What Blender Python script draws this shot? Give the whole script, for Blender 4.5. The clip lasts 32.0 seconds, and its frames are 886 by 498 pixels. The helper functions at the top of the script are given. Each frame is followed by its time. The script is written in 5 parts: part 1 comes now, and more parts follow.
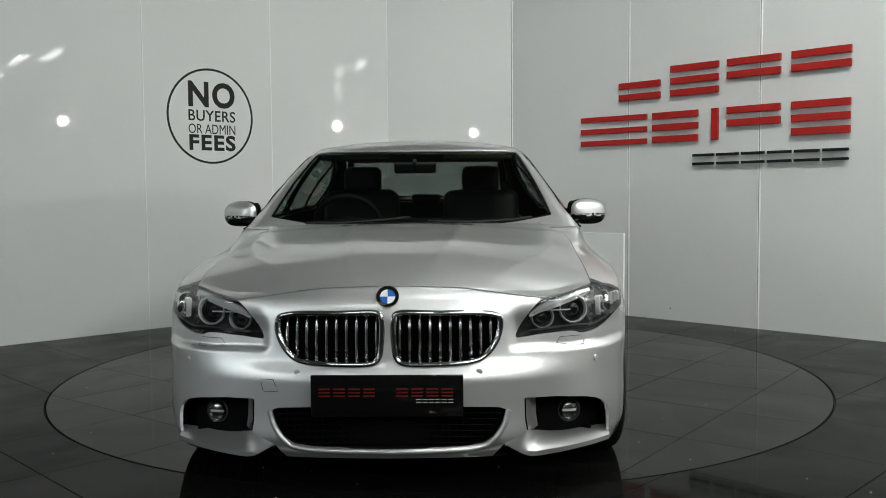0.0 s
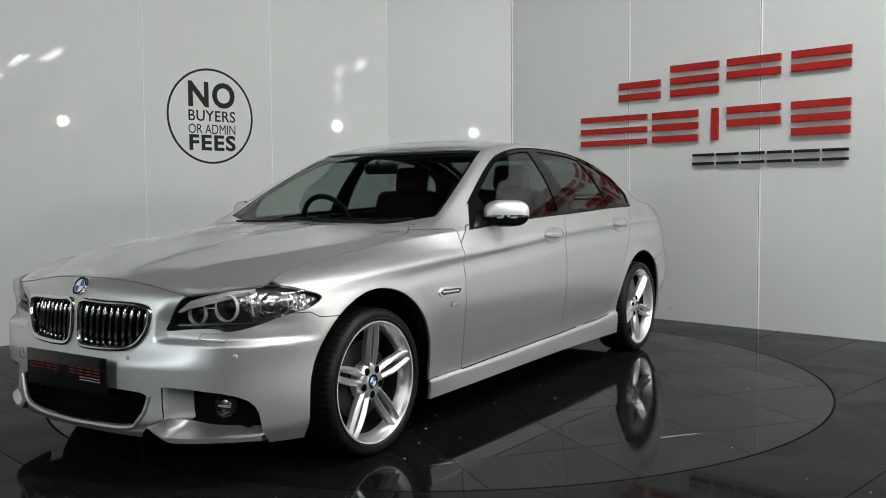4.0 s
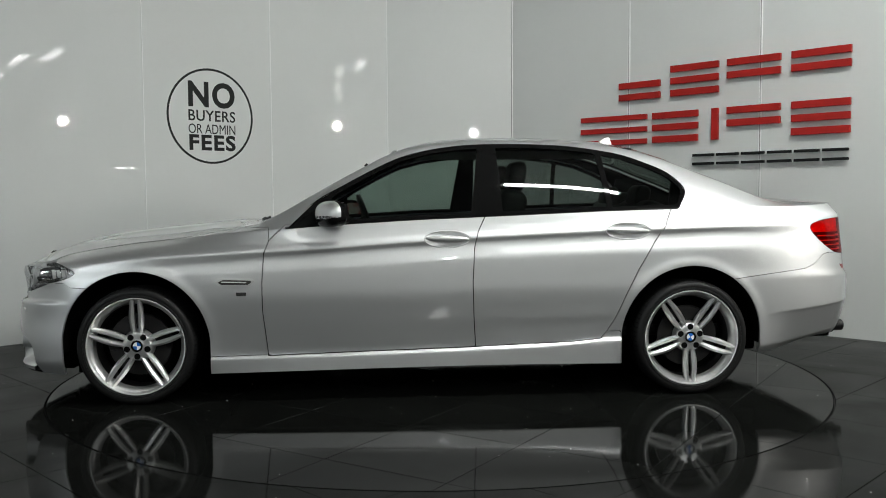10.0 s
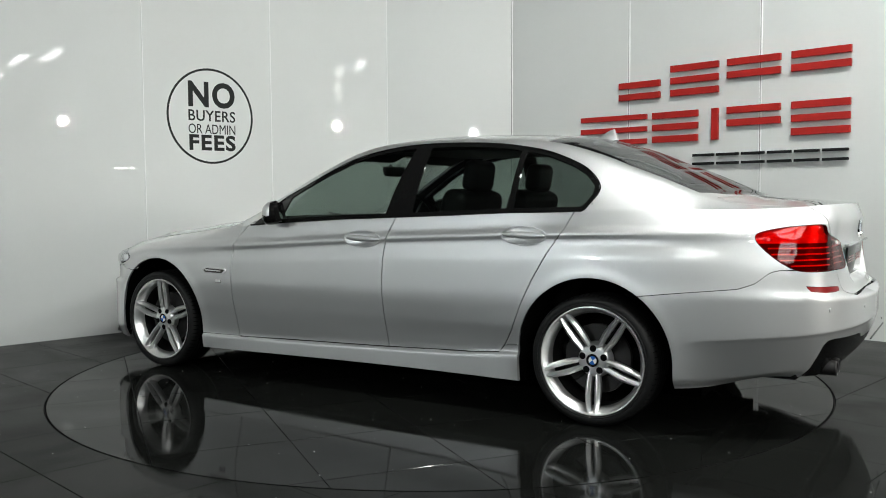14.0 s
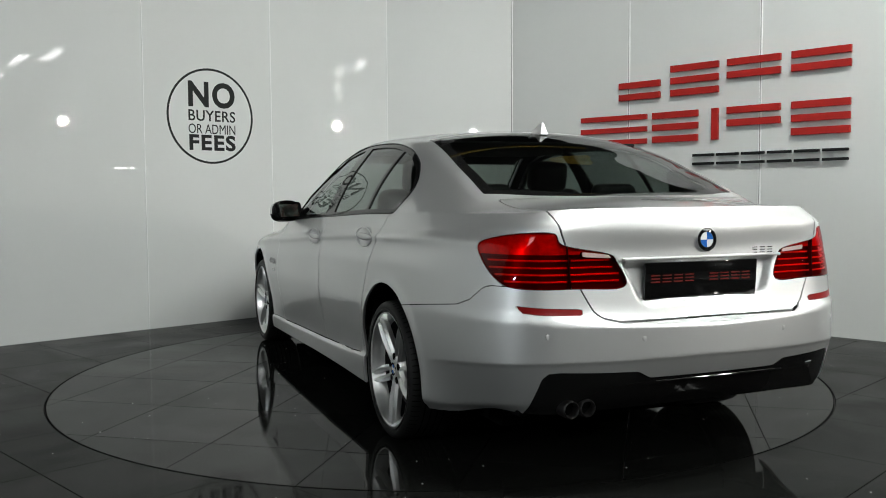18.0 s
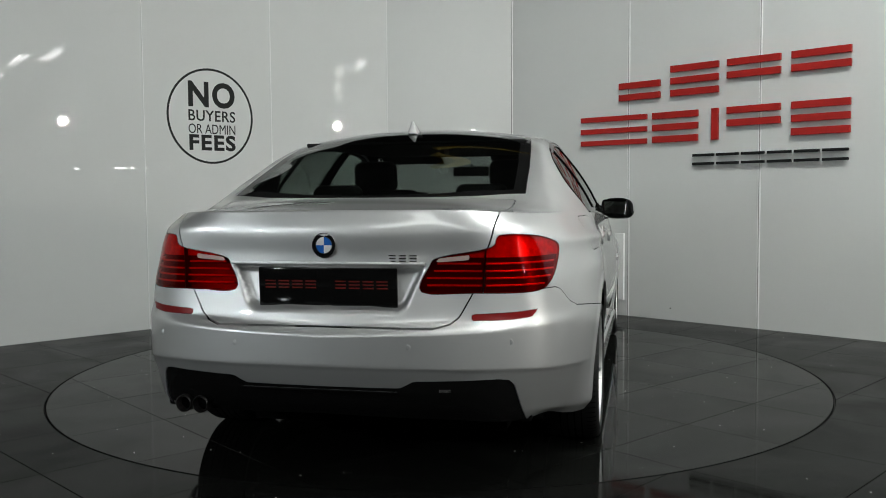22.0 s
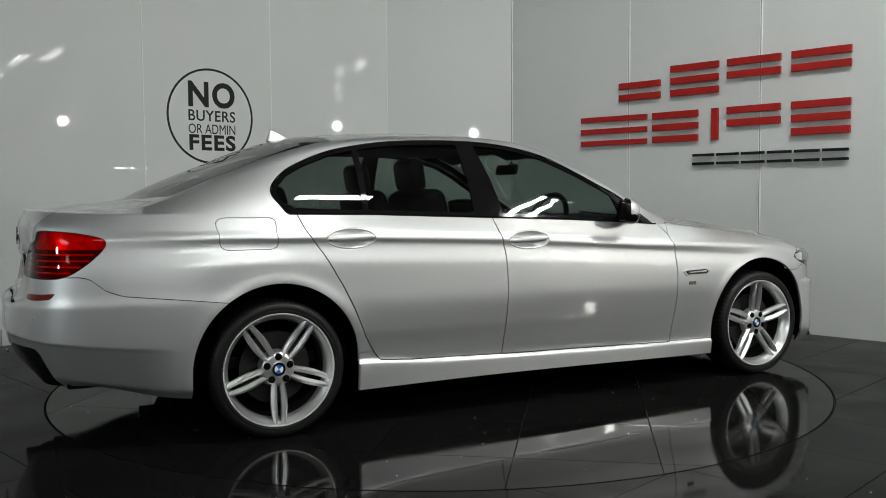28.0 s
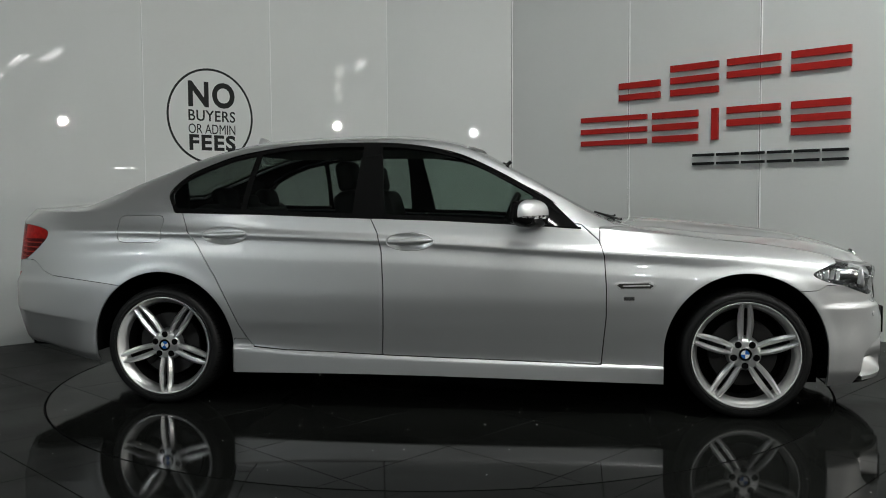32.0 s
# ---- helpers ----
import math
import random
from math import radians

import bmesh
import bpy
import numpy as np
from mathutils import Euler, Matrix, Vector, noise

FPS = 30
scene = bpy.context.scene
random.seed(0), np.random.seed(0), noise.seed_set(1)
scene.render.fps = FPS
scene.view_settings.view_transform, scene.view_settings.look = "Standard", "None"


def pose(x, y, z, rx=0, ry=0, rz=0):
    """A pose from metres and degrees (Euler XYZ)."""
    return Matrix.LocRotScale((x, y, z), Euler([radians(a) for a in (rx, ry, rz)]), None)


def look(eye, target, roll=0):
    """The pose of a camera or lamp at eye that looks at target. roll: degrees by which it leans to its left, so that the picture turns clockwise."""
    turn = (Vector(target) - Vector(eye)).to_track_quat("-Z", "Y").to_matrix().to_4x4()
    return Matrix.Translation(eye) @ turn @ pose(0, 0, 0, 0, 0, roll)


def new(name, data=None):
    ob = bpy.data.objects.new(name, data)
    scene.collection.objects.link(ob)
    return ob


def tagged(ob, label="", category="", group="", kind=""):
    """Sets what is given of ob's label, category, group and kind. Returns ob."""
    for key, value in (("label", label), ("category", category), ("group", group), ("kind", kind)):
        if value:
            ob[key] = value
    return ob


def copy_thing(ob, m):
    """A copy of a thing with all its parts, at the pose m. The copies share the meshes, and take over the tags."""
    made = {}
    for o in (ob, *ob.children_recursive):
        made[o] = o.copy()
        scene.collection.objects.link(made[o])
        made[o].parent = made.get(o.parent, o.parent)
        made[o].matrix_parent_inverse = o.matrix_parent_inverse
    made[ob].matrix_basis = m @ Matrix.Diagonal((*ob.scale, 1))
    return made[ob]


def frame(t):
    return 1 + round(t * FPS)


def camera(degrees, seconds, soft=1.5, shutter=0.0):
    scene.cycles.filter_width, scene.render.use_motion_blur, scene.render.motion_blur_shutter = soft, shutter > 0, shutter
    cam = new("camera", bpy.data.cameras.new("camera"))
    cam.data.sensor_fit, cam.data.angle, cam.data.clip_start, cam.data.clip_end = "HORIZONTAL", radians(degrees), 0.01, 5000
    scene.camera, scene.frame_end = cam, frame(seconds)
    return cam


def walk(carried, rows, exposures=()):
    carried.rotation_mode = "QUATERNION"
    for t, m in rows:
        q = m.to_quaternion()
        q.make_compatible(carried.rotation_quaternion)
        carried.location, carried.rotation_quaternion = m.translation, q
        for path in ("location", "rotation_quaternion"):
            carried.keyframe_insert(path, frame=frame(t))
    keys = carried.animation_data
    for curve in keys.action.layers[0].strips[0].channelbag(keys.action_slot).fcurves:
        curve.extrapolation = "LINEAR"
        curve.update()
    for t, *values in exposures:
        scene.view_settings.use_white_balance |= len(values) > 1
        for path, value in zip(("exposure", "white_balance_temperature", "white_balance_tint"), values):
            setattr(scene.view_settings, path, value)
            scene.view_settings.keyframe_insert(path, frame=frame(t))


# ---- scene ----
cam = camera(53.820, 32.0, 1.0)
# the camera stands still on its stand before the turntable
EYE = look((0.0000, -5.4307, 1.0854), (0.0213, -0.4396, 0.7893), -0.437)
walk(cam, [(0, EYE), (32, EYE)], exposures=[(0, -0.11), (3, -0.1), (6, 0.08), (7, -0.07), (8, -0.29), (9, -0.25), (10, -0.21), (12, -0.25), (13, 0.05), (14, 0.29), (14.5, 0.32), (17, 0.22), (18, 0.05), (19, -0.13), (20, -0.19), (21, -0.19), (23, -0.23), (25, -0.08), (28, -0.45), (29, -0.53), (30, -0.59), (32, -0.52)])

# the turntable's angle in degrees, time by time
TURN = [(0, -91.36), (0.5, -93.94), (1, -97.28), (1.5, -101.59), (2, -106.13), (2.5, -110.59), (3, -115.09), (3.5, -119.55), (4, -124.01), (4.5, -128.47), (5, -132.92), (5.5, -137.37), (6, -141.80), (6.5, -146.32), (7, -150.78), (7.5, -155.19), (8, -159.56), (8.5, -163.88), (9, -168.19), (9.5, -172.56), (10, -176.95), (10.5, -181.32), (11, -185.65), (11.5, -189.95), (12, -194.27), (12.5, -198.64), (13, -203.08), (13.5, -207.53), (14, -212.00), (14.5, -216.46), (15, -220.95), (15.5, -225.44), (16, -229.94), (16.5, -234.41), (17, -238.85), (17.5, -243.30), (18, -247.74), (18.5, -252.15), (19, -256.49), (19.5, -260.84), (20, -265.24), (20.5, -269.66), (21, -274.07), (21.5, -278.52), (22, -282.98), (22.5, -287.42), (23, -291.80), (23.5, -296.10), (24, -300.07), (24.5, -303.77), (25, -307.61), (25.5, -311.74), (26, -316.03), (26.5, -320.40), (27, -324.79), (27.5, -329.15), (28, -333.39), (28.5, -337.78), (29, -342.22), (29.5, -346.65), (30, -351.06), (30.5, -355.41), (31, -359.71), (31.5, -364.00), (32, -368.30)]
CAR_OFF = (0.1568, -0.1244)
# ---------------------------------------------------------------- light: three round lamps and the hall's tubes
world = bpy.data.worlds.new("hall_dark")
scene.world = world
world.use_nodes = True
world.node_tree.nodes["Background"].inputs[0].default_value = (0.5, 0.5, 0.5, 1)
world.node_tree.nodes["Background"].inputs[1].default_value = 0.02
LAMP_SPOTS = [((9.0, -4.66, 2.8), 170, .18, (1.02, 1.0, 0.935)), ((-7.0, -7.2, 2.8), 138, .34, (0.92, 1.0, 1.02)), ((0.77, -7.2, 2.49), 14, .18, (0.965, 1.0, 0.97))]


def round_light(at, watts, wide, tint):
    data = bpy.data.lights.new("round_lamp_light", "AREA")
    data.shape, data.size, data.energy, data.color = "DISK", wide, watts, tint
    ob = new("round_lamp_light", data)
    ob.matrix_world = look(at, (0, 0, 0.9)) @ pose(0, 0, -0.05)
    return ob


for spot, watts, wide, tint in LAMP_SPOTS:
    round_light(spot, watts, wide, tint)
FILL_GLOW = 6.4
WASH_GLOW = 245.0
TUBE_GLOW = 38.0
# ---------------------------------------------------------------- materials
def nodes_of(name):
    m = bpy.data.materials.new(name)
    m.use_nodes = True
    nt = m.node_tree
    return m, nt, nt.nodes["Principled BSDF"]


def mat(name, color, rough=0.5, metal=0.0, coat=0.0, grain=0.0, scale=40.0, bump=0.0, wear=0.0, spec=0.5):
    """A surface with fine grain and broader wear in colour, roughness and relief."""
    m, nt, b = nodes_of(name)
    b.inputs["Base Color"].default_value = (*color, 1)
    b.inputs["Roughness"].default_value = rough
    b.inputs["Metallic"].default_value = metal
    b.inputs["Coat Weight"].default_value = coat
    b.inputs["Coat Roughness"].default_value = 0.01
    b.inputs["Coat IOR"].default_value = 1.6
    b.inputs["Specular IOR Level"].default_value = spec
    tc = nt.nodes.new("ShaderNodeTexCoord")
    if grain or wear:
        fine = nt.nodes.new("ShaderNodeTexNoise")
        fine.inputs["Scale"].default_value = scale
        fine.inputs["Detail"].default_value = 4
        broad = nt.nodes.new("ShaderNodeTexNoise")
        broad.inputs["Scale"].default_value = 1.7
        broad.inputs["Detail"].default_value = 5
        for n in (fine, broad):
            nt.links.new(tc.outputs["Object"], n.inputs["Vector"])
        ramp = nt.nodes.new("ShaderNodeMapRange")
        ramp.inputs["To Min"].default_value = 1 - grain
        ramp.inputs["To Max"].default_value = 1 + grain
        nt.links.new(fine.outputs["Fac"], ramp.inputs["Value"])
        ramp2 = nt.nodes.new("ShaderNodeMapRange")
        ramp2.inputs["To Min"].default_value = 1 - wear
        ramp2.inputs["To Max"].default_value = 1 + wear
        nt.links.new(broad.outputs["Fac"], ramp2.inputs["Value"])
        mul = nt.nodes.new("ShaderNodeMath")
        mul.operation = "MULTIPLY"
        nt.links.new(ramp.outputs[0], mul.inputs[0])
        nt.links.new(ramp2.outputs[0], mul.inputs[1])
        sc = nt.nodes.new("ShaderNodeVectorMath")
        sc.operation = "SCALE"
        sc.inputs[0].default_value = color
        nt.links.new(mul.outputs[0], sc.inputs["Scale"])
        nt.links.new(sc.outputs[0], b.inputs["Base Color"])
        rr = nt.nodes.new("ShaderNodeMath")
        rr.operation = "MULTIPLY"
        rr.inputs[1].default_value = rough
        nt.links.new(ramp2.outputs[0], rr.inputs[0])
        nt.links.new(rr.outputs[0], b.inputs["Roughness"])
        if bump:
            bp = nt.nodes.new("ShaderNodeBump")
            bp.inputs["Strength"].default_value = bump
            bp.inputs["Distance"].default_value = 0.002
            nt.links.new(fine.outputs["Fac"], bp.inputs["Height"])
            nt.links.new(bp.outputs[0], b.inputs["Normal"])
    return m


def pane_mat(name, tint, ior=1.5, rough=0.0):
    """A thin pane: what passes through is tinted, the rest is mirrored by its angle."""
    m, nt, b = nodes_of(name)
    out = nt.nodes["Material Output"]
    tr = nt.nodes.new("ShaderNodeBsdfTransparent")
    tr.inputs["Color"].default_value = (*tint, 1)
    gl = nt.nodes.new("ShaderNodeBsdfGlossy")
    gl.inputs["Roughness"].default_value = rough
    lw = nt.nodes.new("ShaderNodeLayerWeight")
    lw.inputs["Blend"].default_value = 0.5
    pw = nt.nodes.new("ShaderNodeMath")
    pw.operation = "POWER"
    pw.inputs[1].default_value = 5.2
    nt.links.new(lw.outputs["Facing"], pw.inputs[0])
    fr = nt.nodes.new("ShaderNodeMath")
    fr.operation = "MULTIPLY_ADD"
    fr.inputs[1].default_value = 0.90
    fr.inputs[2].default_value = 2 * ((ior - 1) / (ior + 1)) ** 2
    nt.links.new(pw.outputs[0], fr.inputs[0])
    mix = nt.nodes.new("ShaderNodeMixShader")
    nt.links.new(fr.outputs[0], mix.inputs[0])
    nt.links.new(tr.outputs[0], mix.inputs[1])
    nt.links.new(gl.outputs[0], mix.inputs[2])
    nt.links.new(mix.outputs[0], out.inputs["Surface"])
    return m


def glow(name, color, strength):
    m, nt, b = nodes_of(name)
    b.inputs["Base Color"].default_value = (0.8, 0.8, 0.8, 1)
    b.inputs["Emission Color"].default_value = (*color, 1)
    b.inputs["Emission Strength"].default_value = strength
    return m


PAINT = mat("silver_metallic_paint", (0.655, 0.66, 0.66), 0.465, 0.90, 1.0, 0.06, 900, 0.0, 0.02)
BLACK = mat("gloss_black_trim", (0.006, 0.006, 0.006), 0.05, 0, 0.0, 0.05, 200, spec=0.16)
MATTE = mat("matt_black_plastic", (0.007, 0.007, 0.007), 0.5, 0, 0, 0.2, 300, 0.3, spec=0.16)
# near-black for gaps, recesses and undersides: their shade is put into the colour
SHADE = mat("shade_black", (0.003, 0.003, 0.003), 0.9, spec=0.05)
CHROME = mat("chrome", (0.82, 0.82, 0.82), 0.07, 1.0, 0, 0.02, 100)
ALLOY = mat("silver_alloy", (0.80, 0.80, 0.795), 0.31, 0.90, 0.25, 0.05, 300, 0.0, 0.05)
RUBBER = mat("tyre_rubber", (0.0075, 0.0075, 0.0075), 0.5, 0, 0, 0.2, 120, 0.3, 0.15, 0.22)
IRON = mat("brake_iron", (0.010, 0.009, 0.009), 0.5, 0.3, 0, 0.3, 60, 0.2, 0.2)
GLASS = pane_mat("tinted_window_glass", (0.45, 0.53, 0.49))
DARKGLASS = pane_mat("privacy_window_glass", (0.355, 0.405, 0.38))
SCREENGLASS = pane_mat("windscreen_glass", (0.52, 0.57, 0.545))
REARGLASS = pane_mat("rear_screen_glass", (0.31, 0.345, 0.325))
CLEAR = pane_mat("clear_lamp_lens", (0.93, 0.94, 0.95))
REDLENS = pane_mat("red_lamp_lens", (0.80, 0.040, 0.030), 1.30)
LAMPBACK = mat("lamp_reflector", (0.75, 0.75, 0.76), 0.2, 1.0, 0, 0.15, 60)
LAMPDARK = mat("lamp_housing", (0.030, 0.030, 0.031), 0.25, 0.0, 0, 0.1, 80, spec=0.4)
REDPLASTIC = mat("red_reflector_plastic", (0.20, 0.007, 0.007), 0.3, 0, 0.0, 0.15, 150, spec=0.2)
AMBER = mat("pale_amber_lens", (0.045, 0.043, 0.040), 0.2, 0.2, 0.3, 0.1, 90)
BLUE = mat("blue_enamel", (0.02, 0.13, 0.48), 0.2, 0, 0.6, 0.05, 200)
WHITE = mat("white_enamel", (0.80, 0.80, 0.80), 0.2, 0, 0.6, 0.03, 200)
PLATE = mat("black_acrylic_plate", (0.005, 0.005, 0.005), 0.07, 0, 0.0, 0.05, 80, spec=0.35)
PRINTRED = mat("red_print", (0.15, 0.010, 0.008), 0.3, 0, 0, 0.1, 150)
PRINTGREY = mat("silver_print", (0.55, 0.55, 0.55), 0.3, 0.3, 0, 0.05, 150)
LEATHER = mat("black_leather", (0.006, 0.0058, 0.0056), 0.5, 0, 0, 0.2, 250, 0.4, 0.1, 0.25)
DASH = mat("dark_soft_dashboard", (0.006, 0.006, 0.0062), 0.6, 0, 0, 0.2, 400, 0.3, 0.1, 0.2)
# ---------------------------------------------------------------- mesh helpers
def put(name, V, F, material, parent=None, label="", smooth=True):
    """Links vertices and faces as one mesh object under its parent."""
    me = bpy.data.meshes.new(name)
    me.from_pydata([tuple(map(float, v)) for v in V], [], [tuple(map(int, f)) for f in F])
    me.materials.append(material)
    if smooth:
        me.shade_smooth()
    me.update()
    ob = new(name, me)
    if parent:
        ob.parent = parent
    if label:
        tagged(ob, label)
    return ob


def part(name, bm, material, parent=None, label="", smooth=False, angle=35):
    """Links a bmesh as one mesh object under a thing or a part."""
    bmesh.ops.recalc_face_normals(bm, faces=bm.faces[:])
    me = bpy.data.meshes.new(name)
    if smooth:
        for f in bm.faces:
            f.smooth = True
        for e in bm.edges:
            if len(e.link_faces) == 2 and e.calc_face_angle(0) > radians(angle):
                e.smooth = False
    bm.to_mesh(me)
    bm.free()
    me.materials.append(material)
    ob = new(name, me)
    if parent:
        ob.parent = parent
    if label:
        tagged(ob, label)
    return ob


def slab(a, b, bevel=0.0, seg=2, m=None):
    """A bmesh box between two corners, with rounded edges."""
    bm = bmesh.new()
    bmesh.ops.create_cube(bm, size=1)
    for v in bm.verts:
        v.co = [a[i] + (b[i] - a[i]) * (v.co[i] + 0.5) for i in range(3)]
    if bevel:
        bmesh.ops.bevel(bm, geom=bm.edges[:], offset=bevel, segments=seg, profile=0.5, affect="EDGES")
    if m:
        bmesh.ops.transform(bm, matrix=m, verts=bm.verts)
    return bm


def rod(r0, r1, depth, m, seg=24, bevel=0.0):
    bm = bmesh.new()
    bmesh.ops.create_cone(bm, cap_ends=True, segments=seg, radius1=r0, radius2=r1, depth=depth)
    if bevel:
        es = [e for e in bm.edges if abs(e.verts[0].co.z - e.verts[1].co.z) < 1e-6]
        bmesh.ops.bevel(bm, geom=es, offset=bevel, segments=2, profile=0.5, affect="EDGES")
    bmesh.ops.transform(bm, matrix=m, verts=bm.verts)
    return bm


def lathe(profile, seg=48, m=None):
    """Spins (radius, height) pairs round the z axis."""
    bm = bmesh.new()
    rings = []
    for r, z in profile:
        rings.append([bm.verts.new((r * math.cos(2 * math.pi * k / seg), r * math.sin(2 * math.pi * k / seg), z)) for k in range(seg)])
    for a, b in zip(rings, rings[1:]):
        for k in range(seg):
            bm.faces.new((a[k], a[(k + 1) % seg], b[(k + 1) % seg], b[k]))
    if m:
        bmesh.ops.transform(bm, matrix=m, verts=bm.verts)
    return bm


def ellipsoid(c, r, seg=20, power=2.0, m=None):
    bm = bmesh.new()
    bmesh.ops.create_uvsphere(bm, u_segments=seg * 2, v_segments=seg, radius=1)
    for v in bm.verts:
        p = v.co
        k = (abs(p.x) ** power + abs(p.y) ** power + abs(p.z) ** power) ** (-1 / power)
        v.co = Vector((c[0] + p.x * k * r[0], c[1] + p.y * k * r[1], c[2] + p.z * k * r[2]))
    if m:
        bmesh.ops.transform(bm, matrix=m, verts=bm.verts)
    return bm


def tube(points, r, seg=8, closed=False):
    """A round bar along a line of points."""
    bm = bmesh.new()
    P = [Vector(p) for p in points]
    rings = []
    for i, p in enumerate(P):
        a = P[i - 1] if (i or closed) else p
        b = P[(i + 1) % len(P)] if (i + 1 < len(P) or closed) else p
        d = (b - a).normalized()
        u = d.cross(Vector((0.13, 0.2, 1))).normalized()
        w = d.cross(u)
        rings.append([bm.verts.new(p + (u * math.cos(2 * math.pi * k / seg) + w * math.sin(2 * math.pi * k / seg)) * r) for k in range(seg)])
    pairs = list(zip(rings, rings[1:])) + ([(rings[-1], rings[0])] if closed else [])
    for a, b in pairs:
        for k in range(seg):
            bm.faces.new((a[k], a[(k + 1) % seg], b[(k + 1) % seg], b[k]))
    if not closed:
        bm.faces.new(rings[0][::-1])
        bm.faces.new(rings[-1])
    return bm


def pchip(xs, ys, x):
    """Smooth curve through the table that never overshoots."""
    xs, ys, x = np.asarray(xs, float), np.asarray(ys, float), np.asarray(x, float)
    h = np.diff(xs)
    d = np.diff(ys) / h
    m = np.zeros(len(xs))
    m[0], m[-1] = d[0], d[-1]
    for i in range(1, len(xs) - 1):
        if d[i - 1] * d[i] > 0:
            w1, w2 = 2 * h[i] + h[i - 1], h[i] + 2 * h[i - 1]
            m[i] = (w1 + w2) / (w1 / d[i - 1] + w2 / d[i])
    i = np.clip(np.searchsorted(xs, x) - 1, 0, len(h) - 1)
    t = np.clip((x - xs[i]) / h[i], 0, 1)
    return ys[i] * (1 + 2 * t) * (1 - t) ** 2 + m[i] * h[i] * t * (1 - t) ** 2 + ys[i + 1] * t * t * (3 - 2 * t) + m[i + 1] * h[i] * t * t * (t - 1)


def table(pairs, x):
    return pchip([p[0] for p in pairs], [p[1] for p in pairs], x)


def cubic(t, Y, q):
    """Natural cubic spline through the rows of Y."""
    n = len(t)
    h = np.diff(t)
    A = np.zeros((n, n))
    B = np.zeros((n, Y.shape[1]))
    A[0, 0] = A[-1, -1] = 1
    for i in range(1, n - 1):
        A[i, i - 1:i + 2] = h[i - 1], 2 * (h[i - 1] + h[i]), h[i]
        B[i] = 6 * ((Y[i + 1] - Y[i]) / h[i] - (Y[i] - Y[i - 1]) / h[i - 1])
    M = np.linalg.solve(A, B)
    i = np.clip(np.searchsorted(t, q) - 1, 0, n - 2)
    a, b, hh = (t[i + 1] - q)[:, None], (q - t[i])[:, None], h[i][:, None]
    return M[i] * a ** 3 / (6 * hh) + M[i + 1] * b ** 3 / (6 * hh) + (Y[i] / hh - M[i] * hh / 6) * a + (Y[i + 1] / hh - M[i + 1] * hh / 6) * b


def sdf(poly, a, b):
    """Signed distance to a closed outline, negative within."""
    P = np.asarray(poly, float)
    Q = np.roll(P, -1, 0)
    d = np.full(len(a), 1e9)
    inside = np.zeros(len(a), bool)
    for (x0, y0), (x1, y1) in zip(P, Q):
        ex, ey = x1 - x0, y1 - y0
        t = np.clip(((a - x0) * ex + (b - y0) * ey) / (ex * ex + ey * ey), 0, 1)
        d = np.minimum(d, np.hypot(a - x0 - t * ex, b - y0 - t * ey))
        if y0 != y1:
            inside ^= ((y0 > b) != (y1 > b)) & (a < (b - y0) * ex / ey + x0)
    return np.where(inside, -d, d)


def rounded(poly, n=6):
    """A closed outline with its corners eased by a spline."""
    P = np.asarray(poly, float)
    P = np.vstack([P[-2:], P, P[:3]])
    out = []
    for i in range(2, len(P) - 3):
        for k in range(n):
            t = k / n
            out.append(0.5 * (2 * P[i] + (P[i + 1] - P[i - 1]) * t + (2 * P[i - 1] - 5 * P[i] + 4 * P[i + 1] - P[i + 2]) * t * t + (3 * P[i] - P[i - 1] - 3 * P[i + 1] + P[i + 2]) * t ** 3))
    return np.array(out)


def side_of(V, F, f, keep_neg=True):
    """The part of a triangle mesh where the field f is below zero (or above)."""
    f = f if keep_neg else -f
    neg = f[F] < 0
    cnt = neg.sum(1)
    tris = [F[cnt == 3]]
    V2 = [V]
    made = {}
    nv = len(V)
    extra, more = [], []

    def mid(i, j):
        nonlocal nv
        key = (i, j) if i < j else (j, i)
        if key not in made:
            t = f[i] / (f[i] - f[j])
            extra.append(V[i] + (V[j] - V[i]) * t)
            made[key] = nv
            nv += 1
        return made[key]

    for tri, ng in zip(F[(cnt == 1) | (cnt == 2)].tolist(), neg[(cnt == 1) | (cnt == 2)].tolist()):
        s = sum(ng)
        k = ng.index(True) if s == 1 else ng.index(False)
        a, b, c = tri[k], tri[(k + 1) % 3], tri[(k + 2) % 3]
        if s == 1:
            more.append((a, mid(a, b), mid(a, c)))
        else:
            p, q = mid(a, b), mid(a, c)
            more += [(p, b, c), (p, c, q)]
    if extra:
        V2.append(np.array(extra))
    F2 = np.vstack([tris[0], np.array(more, int).reshape(-1, 3)])
    V2 = np.vstack(V2)
    used = np.unique(F2)
    remap = np.full(len(V2), -1)
    remap[used] = np.arange(len(used))
    return V2[used], remap[F2]


def vertex_normals(V, F):
    n = np.cross(V[F[:, 1]] - V[F[:, 0]], V[F[:, 2]] - V[F[:, 0]])
    N = np.zeros_like(V)
    for k in range(3):
        np.add.at(N, F[:, k], n)
    return N / np.maximum(np.linalg.norm(N, axis=1, keepdims=True), 1e-12)


